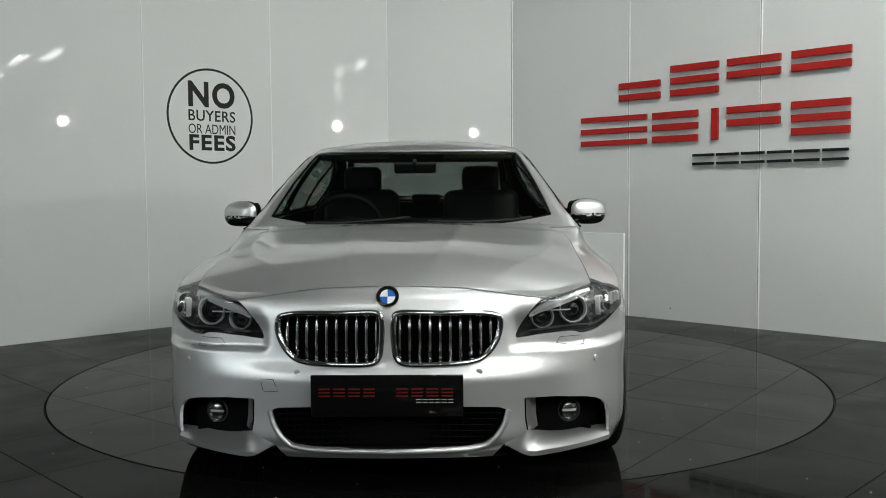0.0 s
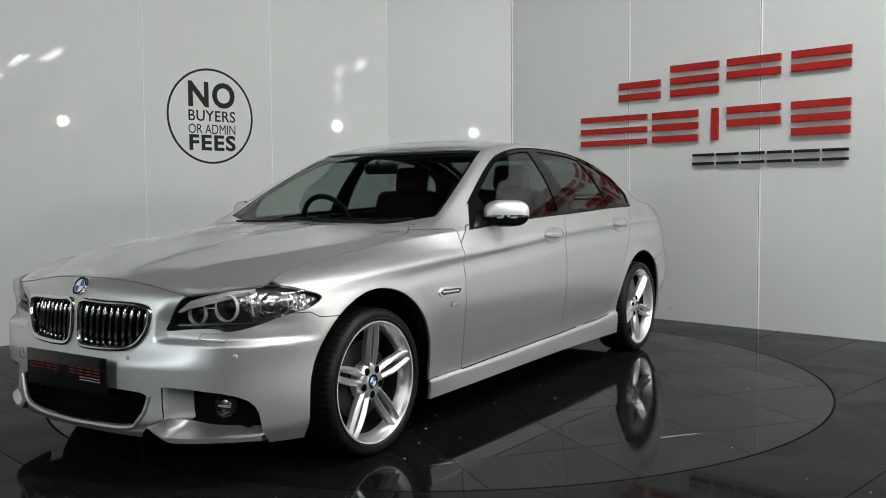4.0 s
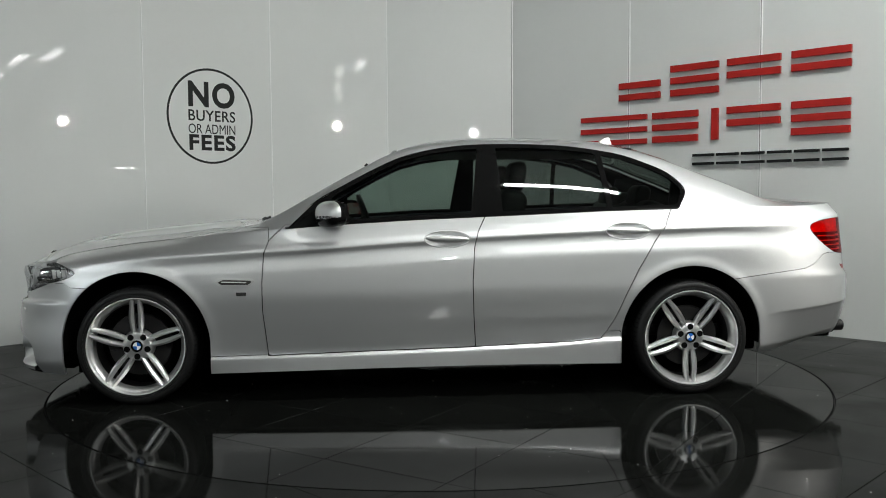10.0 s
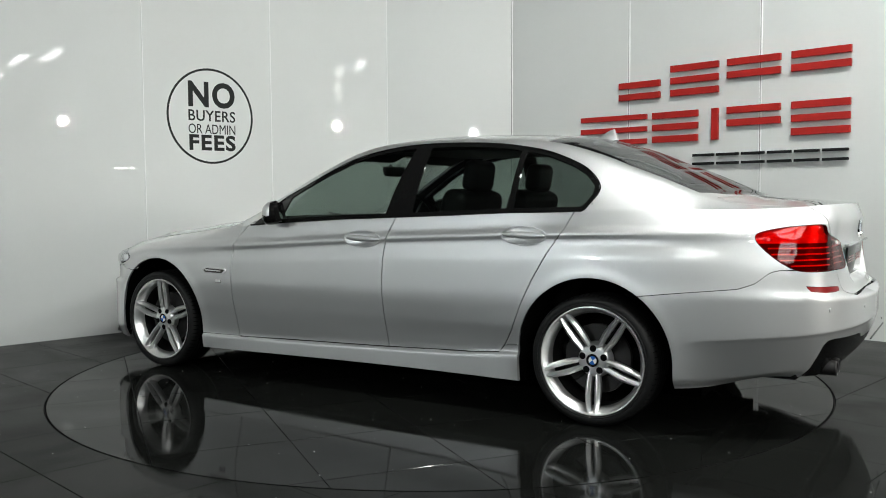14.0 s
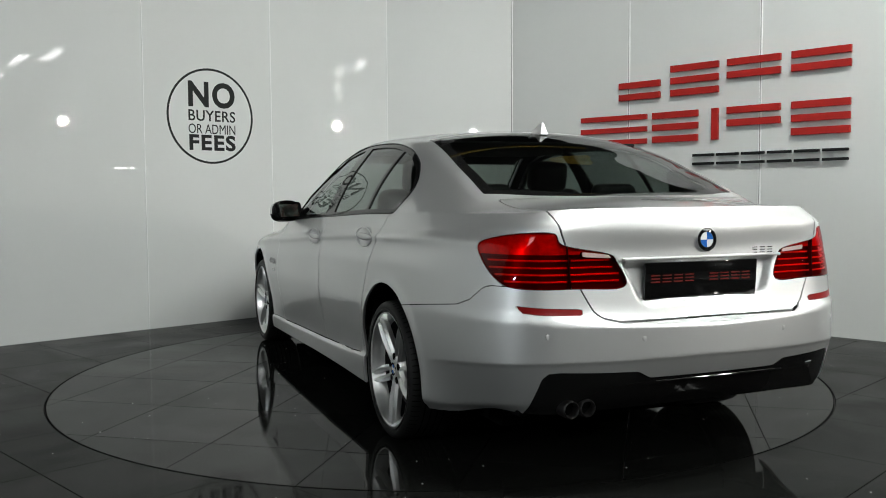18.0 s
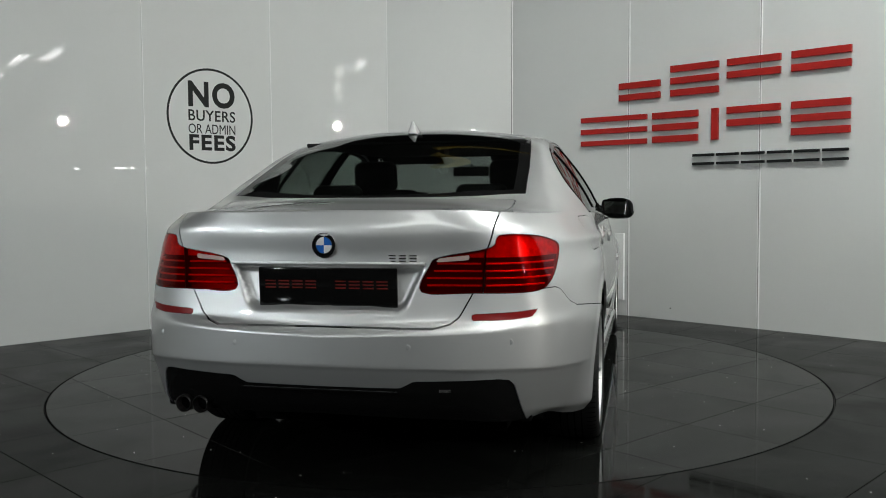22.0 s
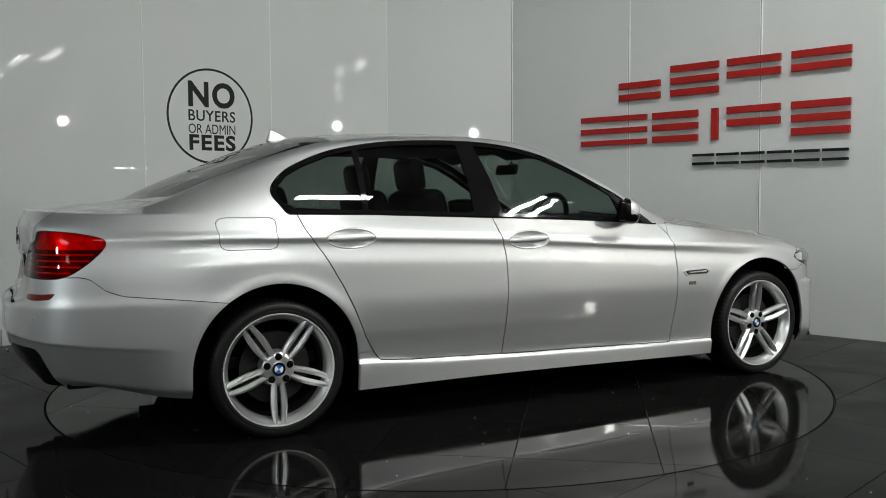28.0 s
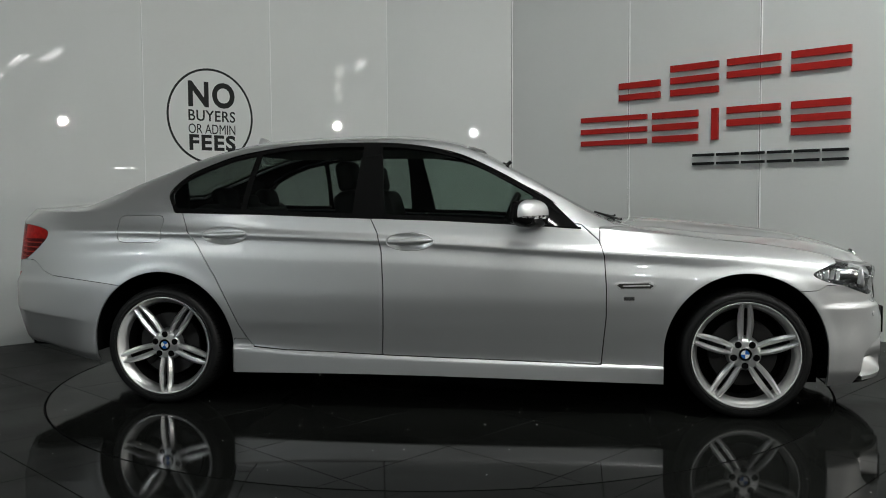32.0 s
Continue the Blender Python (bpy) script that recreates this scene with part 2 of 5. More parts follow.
def with_flange(V, F, depth):
    """Turns the open edges of a panel inwards, so that it has thickness."""
    N = vertex_normals(V, F)
    E = np.vstack([F[:, [0, 1]], F[:, [1, 2]], F[:, [2, 0]]])
    seen = {}
    for a, b in E.tolist():
        seen[(a, b)] = 1
    rim = [(a, b) for a, b in seen if (b, a) not in seen]
    if not rim:
        return V, F
    idx = sorted({v for e in rim for v in e})
    n0 = len(V)
    top = {v: n0 + k for k, v in enumerate(idx)}
    low = {v: n0 + len(idx) + k for k, v in enumerate(idx)}
    V = np.vstack([V, V[idx], V[idx] - N[idx] * depth])
    Q = []
    for a, b in rim:
        Q += [(top[b], top[a], low[a]), (top[b], low[a], low[b])]
    return V, np.vstack([F, np.array(Q)])


def mirrored(V, F):
    return V * np.array([1, -1, 1]), F[:, ::-1]


def joined(*meshes):
    Vs, Fs, n = [], [], 0
    for V, F in meshes:
        Vs.append(V)
        Fs.append(F + n)
        n += len(V)
    return np.vstack(Vs), np.vstack(Fs)


def welded(V, F):
    """Merges vertices that lie on one spot."""
    key = np.round(V, 5)
    _, first, inv = np.unique(key, axis=0, return_index=True, return_inverse=True)
    F = inv.ravel()[F]
    ok = (F[:, 0] != F[:, 1]) & (F[:, 1] != F[:, 2]) & (F[:, 2] != F[:, 0])
    return V[first], F[ok]


# ---------------------------------------------------------------- the saloon's skin
# x forwards from between the axles, y to the car's left, z up; the left half is drawn and mirrored
HUB_X, HUB_Z, WHEEL_Z = 1.487, 0.322, 0.3125
BASE_X = [-2.60, -2.59, -2.555, -2.49, -2.40, -2.27, -2.08, -1.85, -1.6, -1.484, -1.2, -.8, -.3, .2, .7, 1.0, 1.25, 1.484, 1.7, 1.86, 1.99, 2.10, 2.185, 2.24, 2.285, 2.31]
BASE_Y = [0, .25, .48, .65, .76, .83, .885, .922, .938, .94, .937, .933, .933, .935, .938, .938, .938, .937, .922, .892, .845, .765, .64, .48, .27, 0]
TOP_X = [-2.49, -2.484, -2.463, -2.42, -2.345, -2.235, -2.07, -1.85, -1.6, -1.484, -1.2, -.8, -.3, .2, .7, 1.0, 1.25, 1.484, 1.7, 1.86, 1.95, 2.03, 2.09, 2.14, 2.18, 2.20]
TOP_Y = [0, .22, .42, .555, .64, .70, .755, .80, .845, .862, .88, .888, .89, .89, .88, .825, .775, .755, .75, .75, .725, .65, .55, .42, .23, 0]
TOP_Z = [1.042, 1.042, 1.04, 1.037, 1.03, 1.025, 1.022, 1.022, 1.02, 1.016, 1.009, .996, .976, .955, .925, .905, .873, .85, .822, .792, .768, .752, .742, .75, .761, .766]
COLS = np.arange(26.0)


def ring(z, inset, dxf, dxr):
    """One line round the half body: heights and insets by column, shifts of nose and tail."""
    bx, by = np.array(BASE_X), np.array(BASE_Y)
    k = np.clip((by - .40) / .40, 0, 1)
    k = 1 - k * k * (3 - 2 * k)
    wf, wr = k * (bx > 0), k * (bx < 0)
    return np.stack([bx + wf * dxf + wr * dxr, by - np.minimum(table(inset, COLS), by), table(z, COLS)], 1)


RINGS = [
    ring([(0, .305), (3, .29), (5, .288), (6, .243), (7, .216), (9, .19), (10, .178), (12, .18), (14, .168), (16, .16), (18, .155), (20, .165), (22, .17), (25, .18)],
         [(0, 0), (4, .03), (8, .05), (9, .045), (10, .032), (12, .027), (14, .027), (15, .028), (16, .030), (17, .034), (18, .035), (22, .03), (25, 0)], -.03, .06),
    ring([(0, .345), (4, .33), (7, .26), (9, .275), (10, .30), (11, .282), (12, .262), (13, .249), (14, .241), (16, .236), (18, .24), (20, .235), (25, .225)],
         [(0, 0), (4, .01), (8, .02), (10, .024), (12, .028), (14, .028), (16, .018), (18, .008), (25, 0)], 0, .03),
    ring([(0, .365), (4, .355), (7, .29), (9, .27), (10, .318), (11, .300), (12, .281), (13, .268), (14, .259), (16, .254), (18, .258), (20, .255), (25, .245)],
         [(0, 0), (4, .008), (8, .018), (10, .036), (12, .045), (14, .045), (16, .025), (18, .006), (25, 0)], .004, .02),
    ring([(0, .42), (4, .41), (8, .36), (10, .38), (12, .35), (14, .335), (17, .34), (21, .33), (25, .33)],
         [(0, 0), (4, .004), (8, .014), (10, .029), (12, .035), (14, .034), (15.5, .026), (17, .012), (20, .0), (25, 0)], 0, .005),
    ring([(0, .50), (4, .50), (8, .48), (12, .46), (17, .46), (21, .45), (25, .44)], [(0, 0), (4, 0), (8, .006), (10, .012), (12, .015), (14, .014), (17, .006), (25, 0)], 0, 0),
    ring([(0, .605), (4, .63), (8, .62), (12, .60), (17, .58), (21, .545), (25, .52)], [(0, 0), (12, 0), (25, 0)], -.03, 0),
    ring([(0, .63), (4, .67), (8, .68), (12, .655), (17, .62), (21, .58), (25, .56)], [(0, 0), (4, .012), (6, .006), (12, .001), (25, 0)], -.036, .05),
    ring([(0, .72), (4, .765), (8, .79), (12, .75), (14, .70), (17, .67), (19, .65), (21, .62), (25, .62)], [(0, 0), (4, .025), (6, .02), (8, .006), (12, .004), (17, .004), (25, 0)], -.042, .07),
    ring([(0, .85), (4, .872), (5, .882), (6, .886), (8, .885), (10, .877), (11, .864), (12, .842), (13, .812), (14, .78), (16, .745), (17, .733), (18, .715), (19, .70), (20, .68), (21, .665), (22, .66), (25, .67)],
         [(0, 0), (4, .05), (5, .052), (6, .044), (8, .030), (10, .021), (12, .019), (14, .018), (16, .017), (18, .016), (20, .02), (25, 0)], -.045, .085),
    ring([(0, .88), (4, .895), (5, .907), (6, .911), (8, .909), (10, .901), (11, .888), (12, .866), (13, .838), (14, .808), (15, .795), (16, .78), (17, .765), (18, .745), (19, .725), (20, .705), (21, .695), (22, .69), (25, .70)],
         [(0, 0), (4, .055), (5, .057), (6, .046), (8, .026), (10, .016), (14, .013), (16, .015), (18, .022), (20, .033), (25, 0)], -.052, .086),
    ring([(0, .955), (4, .965), (6, .955), (8, .951), (10, .941), (12, .906), (13, .88), (14, .85), (15, .842), (16, .828), (17, .814), (18, .79), (19, .765), (20, .74), (22, .722), (25, .735)],
         [(0, 0), (4, .078), (5, .082), (6, .078), (8, .055), (10, .038), (12, .030), (14, .034), (15, .055), (16, .07), (17, .078), (18, .075), (20, .07), (22, .03), (25, 0)], -.068, .08),
    np.stack([TOP_X, TOP_Y, TOP_Z], 1),
]
STEPS = [7, 5, 12, 16, 11, 4, 9, 11, 4, 8, 11]
NCOL = 430


def skin():
    """The left half of the outer skin as a dense triangle mesh."""
    t = np.concatenate([[0], np.cumsum(np.hypot(np.diff(BASE_X), np.diff(BASE_Y)))])
    q = np.linspace(0, t[-1], NCOL)
    lines = [cubic(t, R, q) for R in RINGS]
    for L in lines:
        L[:, 1] = np.maximum(L[:, 1], 0)
        L[0, 1] = L[-1, 1] = 0
    A = np.stack(lines)                                  # rings x columns x 3
    w = np.concatenate([np.linspace(i, i + 1, n, endpoint=False) for i, n in enumerate(STEPS)] + [[len(A) - 1.0]])
    L = np.maximum(np.linalg.norm(np.diff(A, axis=0), axis=2), 1e-4)[..., None]      # spacing of the rings, column by column
    D = np.diff(A, axis=0) / L
    M = np.zeros_like(A)
    M[0], M[-1] = D[0], D[-1]
    same = D[:-1] * D[1:] > 0
    w0, w1 = 2 * L[1:] + L[:-1], L[1:] + 2 * L[:-1]
    M[1:-1] = np.where(same, (w0 + w1) / np.where(same, w0 / np.where(same, D[:-1], 1) + w1 / np.where(same, D[1:], 1), 1), 0)
    i = np.clip(w.astype(int), 0, len(A) - 2)
    u = (w - i)[:, None, None]
    G = A[i] * (1 + 2 * u) * (1 - u) ** 2 + M[i] * L[i] * u * (1 - u) ** 2 + A[i + 1] * u * u * (3 - 2 * u) + M[i + 1] * L[i] * u * u * (u - 1)
    low = G.reshape(len(w), NCOL, 3)
    # hollows behind the two door pulls
    for cx, cz in ((-.157, .863), (-1.134, .897)):
        e = ((low[..., 0] - cx) / .122) ** 2 + ((low[..., 2] - cz) / .047) ** 2
        low[..., 1] -= .024 * np.clip(1 - e, 0, 1) ** 1.3 * (low[..., 1] > .8)
    # flared wheel arches
    for cx in (-HUB_X, HUB_X):
        r = np.hypot(low[..., 0] - cx, low[..., 2] - HUB_Z)
        low[..., 1] += .005 * np.exp(-((r - .393) / .03) ** 2) * (low[..., 1] > .8)
    # ledge of the front bumper below the headlights
    def ease(v):
        v = np.clip(v, 0, 1)
        return v * v * (3 - 2 * v)

    def ramp(v):
        return np.clip(v, 0, 1)

    push = -.030 * ramp((low[..., 2] - .543) / .013) * ease((.715 - low[..., 2]) / .11) * ease((low[..., 1] - .415) / .06) * ease((low[..., 0] - 1.80) / .22) 
    push += .012 * ease((.215 - low[..., 2]) / .02) * ease((.44 - low[..., 1]) / .05) * ease((low[..., 0] - 1.85) / .15)
    low[..., 0] += push * .8
    low[..., 1] += push * .45
    low[:, 0, 1] = low[:, -1, 1] = 0
    # the rear bumper tucks in below a crease
    crease = np.interp(-low[..., 0], [1.7, 1.99, 2.21, 2.45, 2.62], [.392, .442, .462, .486, .50])
    tuck = (.002 * ease((crease - low[..., 2]) / .012) + .20 * np.clip(crease - low[..., 2], 0, .2)) * ease((-low[..., 0] - 1.86) / .28)
    corner = ease((low[..., 1] - .45) / .35)
    low[..., 1] -= tuck * corner
    low[..., 0] += tuck * (1 - .5 * corner)
    # trapezoid recess for the rear plate
    rec = sdf([(-.5, .682), (.272, .682), (.30, .70), (.362, .845), (-.5, .845)], low[..., 1].ravel(), low[..., 2].ravel()).reshape(low.shape[:2])
    low[..., 0] += .042 * ease(-rec / .022) * (low[..., 0] < -2.3)
    P = low[-1]
    x = P[:, 0]
    zc = table([(-2.49, 1.042), (-2.3, 1.062), (-2.08, 1.082), (-1.99, 1.105), (-1.94, 1.133), (-1.77, 1.21), (-1.6, 1.278), (-1.42, 1.352), (-1.2, 1.412), (-.9, 1.438), (-.55, 1.450), (-.4, 1.449), (-.2, 1.438),
                (-.05, 1.415), (.05, 1.388), (.17, 1.338), (.306, 1.262), (.44, 1.188), (.61, 1.092), (.78, 1.0), (.87, .957), (.95, .955), (1.03, .953), (1.19, .942), (1.37, .926), (1.55, .909), (1.73, .885), (1.91, .852), (2.09, .806), (2.20, .766)], x)
    yr = table([(-2.3, .60), (-2.15, .66), (-2.0, .685), (-1.9, .685), (-1.75, .675), (-1.6, .662), (-1.4, .648), (-1.15, .625), (-.8, .615), (-.4, .61), (-.1, .605), (.1, .615), (.3, .67), (.45, .705), (.6, .735), (.75, .76), (.87, .775)], x)
    zr = table([(-2.3, 1.036), (-2.15, 1.045), (-2.0, 1.066), (-1.9, 1.094), (-1.75, 1.155), (-1.6, 1.212), (-1.4, 1.286), (-1.15, 1.352), (-.8, 1.39), (-.4, 1.40), (-.1, 1.386), (.1, 1.345), (.3, 1.25), (.45, 1.17), (.6, 1.085), (.75, 1.0), (.87, .945)], x)
    # how far the cabin stands proud of the bonnet and boot
    cab = np.clip(np.minimum((x + 2.30) / .42, (1.08 - x) / .25), 0, 1)
    cab = cab * cab * (3 - 2 * cab)
    yp, zp = P[:, 1], P[:, 2]
    yf = .72 * yp
    zf = zp + (zc - zp) * (1 - .72 ** 2.2)
    ry, rz = yf + (yr - yf) * cab, zf + (zr - zf) * cab
    ry = np.minimum(ry, yp * .97)
    top = []
    for k in np.linspace(0, 1, 27)[1:]:                   # from the belt up to the rail
        y = yp + (ry - yp) * k + .028 * np.sin(math.pi * k) * cab * np.clip((rz - zp) / .4, 0, 1)
        zpar = zp + (zc - zp) * (1 - (y / np.maximum(yp, 1e-6)) ** 2.2)
        z = zpar + (zp + (rz - zp) * k - zpar) * cab
        top.append(np.stack([x, y, z], 1))
    for k in np.linspace(0, 1, 31)[1:]:                   # over the roof to the middle
        y = ry * (1 - k)
        zroof = rz + (zc - rz) * (1 - (1 - k) ** 2.3)
        zpar = zp + (zc - zp) * (1 - (y / np.maximum(yp, 1e-6)) ** 2.2)
        top.append(np.stack([x, y, zpar + (zroof - zpar) * cab], 1))
    top = np.stack(top)
    # ease the roof rail, then the bonnet's two ridges and its dished middle
    for _ in range(3):
        mid = top[1:-1] * .5 + (top[:-2] + top[2:]) * .25
        band = np.zeros(len(top) - 2)
        band[20:32] = 1
        top[1:-1] = top[1:-1] + (mid - top[1:-1]) * band[:, None, None]
    bx, by = top[..., 0], np.abs(top[..., 1])
    on = np.clip((bx - .98) / .12, 0, 1) * np.clip((2.17 - bx) / .25, 0, 1)
    line = np.interp(bx, [.95, 1.5, 1.78, 2.12, 2.2], [.70, .655, .575, .365, .33])
    inner = np.interp(bx, [.95, 1.65, 2.2], [.27, .215, .125])
    top[..., 2] += on * (.011 * np.exp(-np.abs(by - line) / .06) + .009 * np.exp(-np.abs(by - inner) / .035) - .006 * np.exp(-(by / .10) ** 2))
    full = np.concatenate([low, top])
    R, C = full.shape[:2]
    idx = np.arange(R * C).reshape(R, C)
    a, b, c, d2 = idx[:-1, :-1].ravel(), idx[:-1, 1:].ravel(), idx[1:, 1:].ravel(), idx[1:, :-1].ravel()
    F = np.vstack([np.stack([a, c, b], 1), np.stack([a, d2, c], 1)])
    return welded(full.reshape(-1, 3), F)


def clip_to(mesh, f, gap=0.0):
    """Cuts a mesh in two along a field: what lies within it, and the rest."""
    V, F = mesh
    v = f(V)
    return side_of(V, F, v + gap, True), side_of(V, F, v - gap, False)


C35, S35 = math.cos(radians(35)), math.sin(radians(35))


def nose(V):
    return V[:, 1] * C35 - V[:, 0] * S35


def tail(V):
    return V[:, 1] * C35 + V[:, 0] * S35


def arch(V):
    best = np.full(len(V), 1e9)
    for cx, r in ((HUB_X, .388), (-HUB_X, .384)):
        dx, dz = V[:, 0] - cx, V[:, 2] - HUB_Z
        f = np.where(dz > 0, np.hypot(dx, dz) - r, np.abs(dx) - r)
        best = np.minimum(best, f)
    return np.maximum(best, .45 - V[:, 1])


DLO = [(.69, .928), (.55, 1.064), (.40, 1.15), (.24, 1.236), (.085, 1.306), (-.07, 1.346), (-.23, 1.369), (-.38, 1.378), (-.54, 1.379), (-.69, 1.375), (-.85, 1.365), (-1.0, 1.345), (-1.16, 1.313), (-1.31, 1.258), (-1.40, 1.212),
       (-1.465, 1.151), (-1.48, 1.105), (-1.455, 1.058), (-1.43, 1.016), (-1.0, 1.007), (-.5, .987), (0, .970), (.38, .949)]


def dlo(V):
    return np.maximum(sdf(DLO, V[:, 0], V[:, 2]), .45 - V[:, 1])


def screen_front(V):
    x, y = V[:, 0], np.abs(V[:, 1])
    edge = np.interp(x, [0, .1, .3, .45, .6, .75, .95], [.575, .585, .635, .67, .70, .725, .745])
    return np.maximum.reduce([y - edge, .135 - .05 * (y / .6) ** 2 - x, x - (.93 - .17 * (y / .75) ** 2), .9 - V[:, 2]])


def screen_rear(V):
    x, y = V[:, 0], np.abs(V[:, 1])
    edge = np.interp(x, [-2, -1.9, -1.6, -1.4, -1.1], [.645, .64, .62, .60, .565])
    f = np.maximum.reduce([y - edge, x - (-1.13 + .03 * (y / .55) ** 2), (-2.058 + .13 * (y / .6) ** 2) - x, 1.0 - V[:, 2]])
    return f


LAMP3 = [(2.209, .462, .588), (2.204, .474, .612), (2.195, .497, .661), (2.18, .527, .705), (2.165, .56, .725), (2.11, .642, .737), (1.975, .755, .755), (1.90, .825, .747), (1.833, .874, .724), (1.80, .893, .70), (1.861, .885, .668), (1.95, .855, .648), (2.035, .815, .622), (2.10, .765, .600), (2.14, .71, .592), (2.157, .672, .603), (2.188, .57, .597), (2.203, .485, .587)]
LAMP = rounded([(y * C35 - x * S35, z) for x, y, z in LAMP3], 3)
TAIL3 = [(-2.185, .795, .906), (-2.25, .765, .935), (-2.36, .70, .952), (-2.44, .61, .952), (-2.455, .585, .91), (-2.48, .41, .875), (-2.485, .375, .843), (-2.50, .350, .754), (-2.47, .53, .752), (-2.38, .72, .753), (-2.32, .775, .775), (-2.24, .80, .84)]
TAIL = rounded([(y * C35 + x * S35, z) for x, y, z in TAIL3], 4)
KIDNEY = rounded([(.012, .655), (.03, .688), (.12, .690), (.26, .688), (.37, .678), (.402, .652), (.388, .58), (.33, .517), (.23, .50), (.09, .500), (.03, .515), (.014, .57)], 5)
INTAKE = [(-.1, .362), (.281, .360), (.383, .354), (.410, .346), (.417, .336), (.40, .292), (.368, .247), (.335, .222), (.264, .213), (.06, .211), (-.1, .211)]
VALANCE = [(-.1, .424), (.285, .424), (.31, .436), (.335, .450), (.62, .455), (.655, .45), (.672, .43), (.70, .30), (.71, .15), (-.1, .15)]
REFL3 = [(-2.405, 0.757, 0.692), (-2.46, 0.69, 0.6861), (-2.527, 0.55, 0.6794), (-2.528, 0.549, 0.658), (-2.47, 0.67, 0.6602), (-2.425, 0.735, 0.6669)]
REFL = [(y * C35 + x * S35, z) for x, y, z in REFL3]
FOG = [(.476, .381), (.59, .379), (.70, .366), (.745, .354), (.775, .338), (.793, .315), (.802, .285), (.806, .236), (.804, .200), (.80, .10), (.33, .10), (.362, .175), (.404, .221), (.486, .262), (.478, .30)]
BOOT = [(-.1, .632), (.40, .632), (.455, .645), (.485, .668), (.53, .75), (.595, .95), (.61, 1.03), (.62, 1.2), (-.1, 1.2)]
DOOR_F = [(.70, .946), (.787, .866), (.812, .791), (.821, .64), (.821, .489), (.806, .336), (.799, .252), (-.309, .279), (-.298, .448), (-.293, .63), (-.303, .812), (-.325, .902), (-.365, .985), (0, .99), (.4, .98)]
DOOR_R = [(-.289, .279), (-.278, .448), (-.273, .63), (-.283, .812), (-.305, .902), (-.345, .985), (-.7, 1.03), (-1.39, 1.03), (-1.342, .924), (-1.276, .834), (-1.186, .683), (-1.126, .562), (-1.066, .425), (-1.021, .349), (-.99, .313), (-.821, .298)]


def on_front(poly):
    return lambda V: np.maximum(sdf(poly, V[:, 1], V[:, 2]), 1.7 - V[:, 0])


def bonnet_field(V):
    x, y = V[:, 0], V[:, 1]
    edge = np.interp(x, [.90, 1.0, 1.1, 1.25, 1.484, 1.7, 1.86, 1.95], [.66, .725, .752, .762, .750, .745, .745, .748])
    front = np.interp(y, [0, .149, .257, .391, .547, .565, .65, .74, .76], [2.191, 2.184, 2.174, 2.167, 2.170, 2.169, 2.115, 1.99, 1.95])
    return np.maximum.reduce([(y - edge) * .8, (x - front) * .8, .955 - .12 * (y / .7) ** 2 - x, .70 - V[:, 2]])


def boot_field(V):
    return np.maximum.reduce([sdf(BOOT, V[:, 1], V[:, 2]), V[:, 0] + 2.072 - .09 * np.minimum(V[:, 1] / .6, 1) ** 2])


def skirt_field(V):
    z = np.interp(V[:, 0], [-1.1, -1.02, -.97, -.8, -.3, .39, 1.1], [.357, .352, .314, .299, .279, .261, .252])
    return np.maximum.reduce([V[:, 2] - z, np.abs(V[:, 0]) - 1.10])


def bumper_front(V):
    z = np.interp(V[:, 0], [1.6, 1.73, 1.82, 1.86], [.622, .623, .627, .65])
    return np.maximum(np.minimum(np.maximum(V[:, 2] - z, 1.45 - V[:, 0]), 1.925 - V[:, 0]), V[:, 2] - .80)


def bumper_rear(V):
    z = np.interp(-V[:, 0], [1.6, 1.73, 1.9, 2.14, 2.205, 2.265, 2.3], [.62, .633, .653, .678, .702, .752, .76])
    return np.maximum(V[:, 2] - z, V[:, 0] + 1.5)


def fender_field(V):
    return np.maximum(.79 - V[:, 0], V[:, 2] - .932 - 8 * np.maximum(0, V[:, 0] - .97))


def offset(mesh, d):
    V, F = mesh
    return V + vertex_normals(V, F) * d, F


def main_piece(V, F, least=0.06):
    """Drops slivers that hang loose from the largest piece."""
    tag = np.arange(len(V))
    while True:
        low = tag[F].min(1)
        nxt = tag.copy()
        for k in range(3):
            np.minimum.at(nxt, F[:, k], low)
        nxt = nxt[nxt]
        if (nxt == tag).all():
            break
        tag = nxt
    ids, cnt = np.unique(tag[F[:, 0]], return_counts=True)
    good = np.isin(tag[F[:, 0]], ids[cnt >= least * cnt.max()])
    F = F[good]
    used = np.unique(F)
    remap = np.full(len(V), -1)
    remap[used] = np.arange(len(used))
    return V[used], remap[F]


def panel(name, mesh, material, parent, label="", both=False, flange=.012, side=1):
    """One panel of the skin with turned-in edges. both: a panel across the middle; side -1: its mirror twin."""
    mesh = main_piece(*mesh)
    if both:
        V, F = mesh
        mesh = welded(*joined(mesh, mirrored(V, F)))
    elif side < 0:
        mesh = mirrored(*mesh)
    V, F = with_flange(*mesh, flange) if flange else mesh
    return put(name, V, F, material, parent, label)
# ---------------------------------------------------------------- the hall
SEAMS = [(-5.10, -.65), (-4.21, .18), (-3.32, 1.01), (-2.431, 1.841), (-1.535, 2.664), (-.50, 3.25), (.727, 3.25), (1.705, 2.429), (2.572, 1.582), (3.44, .74), (4.31, -.10), (5.18, -.95)]
PANEL_H = 3.3
TABLE_R = 2.262
TILE = .6

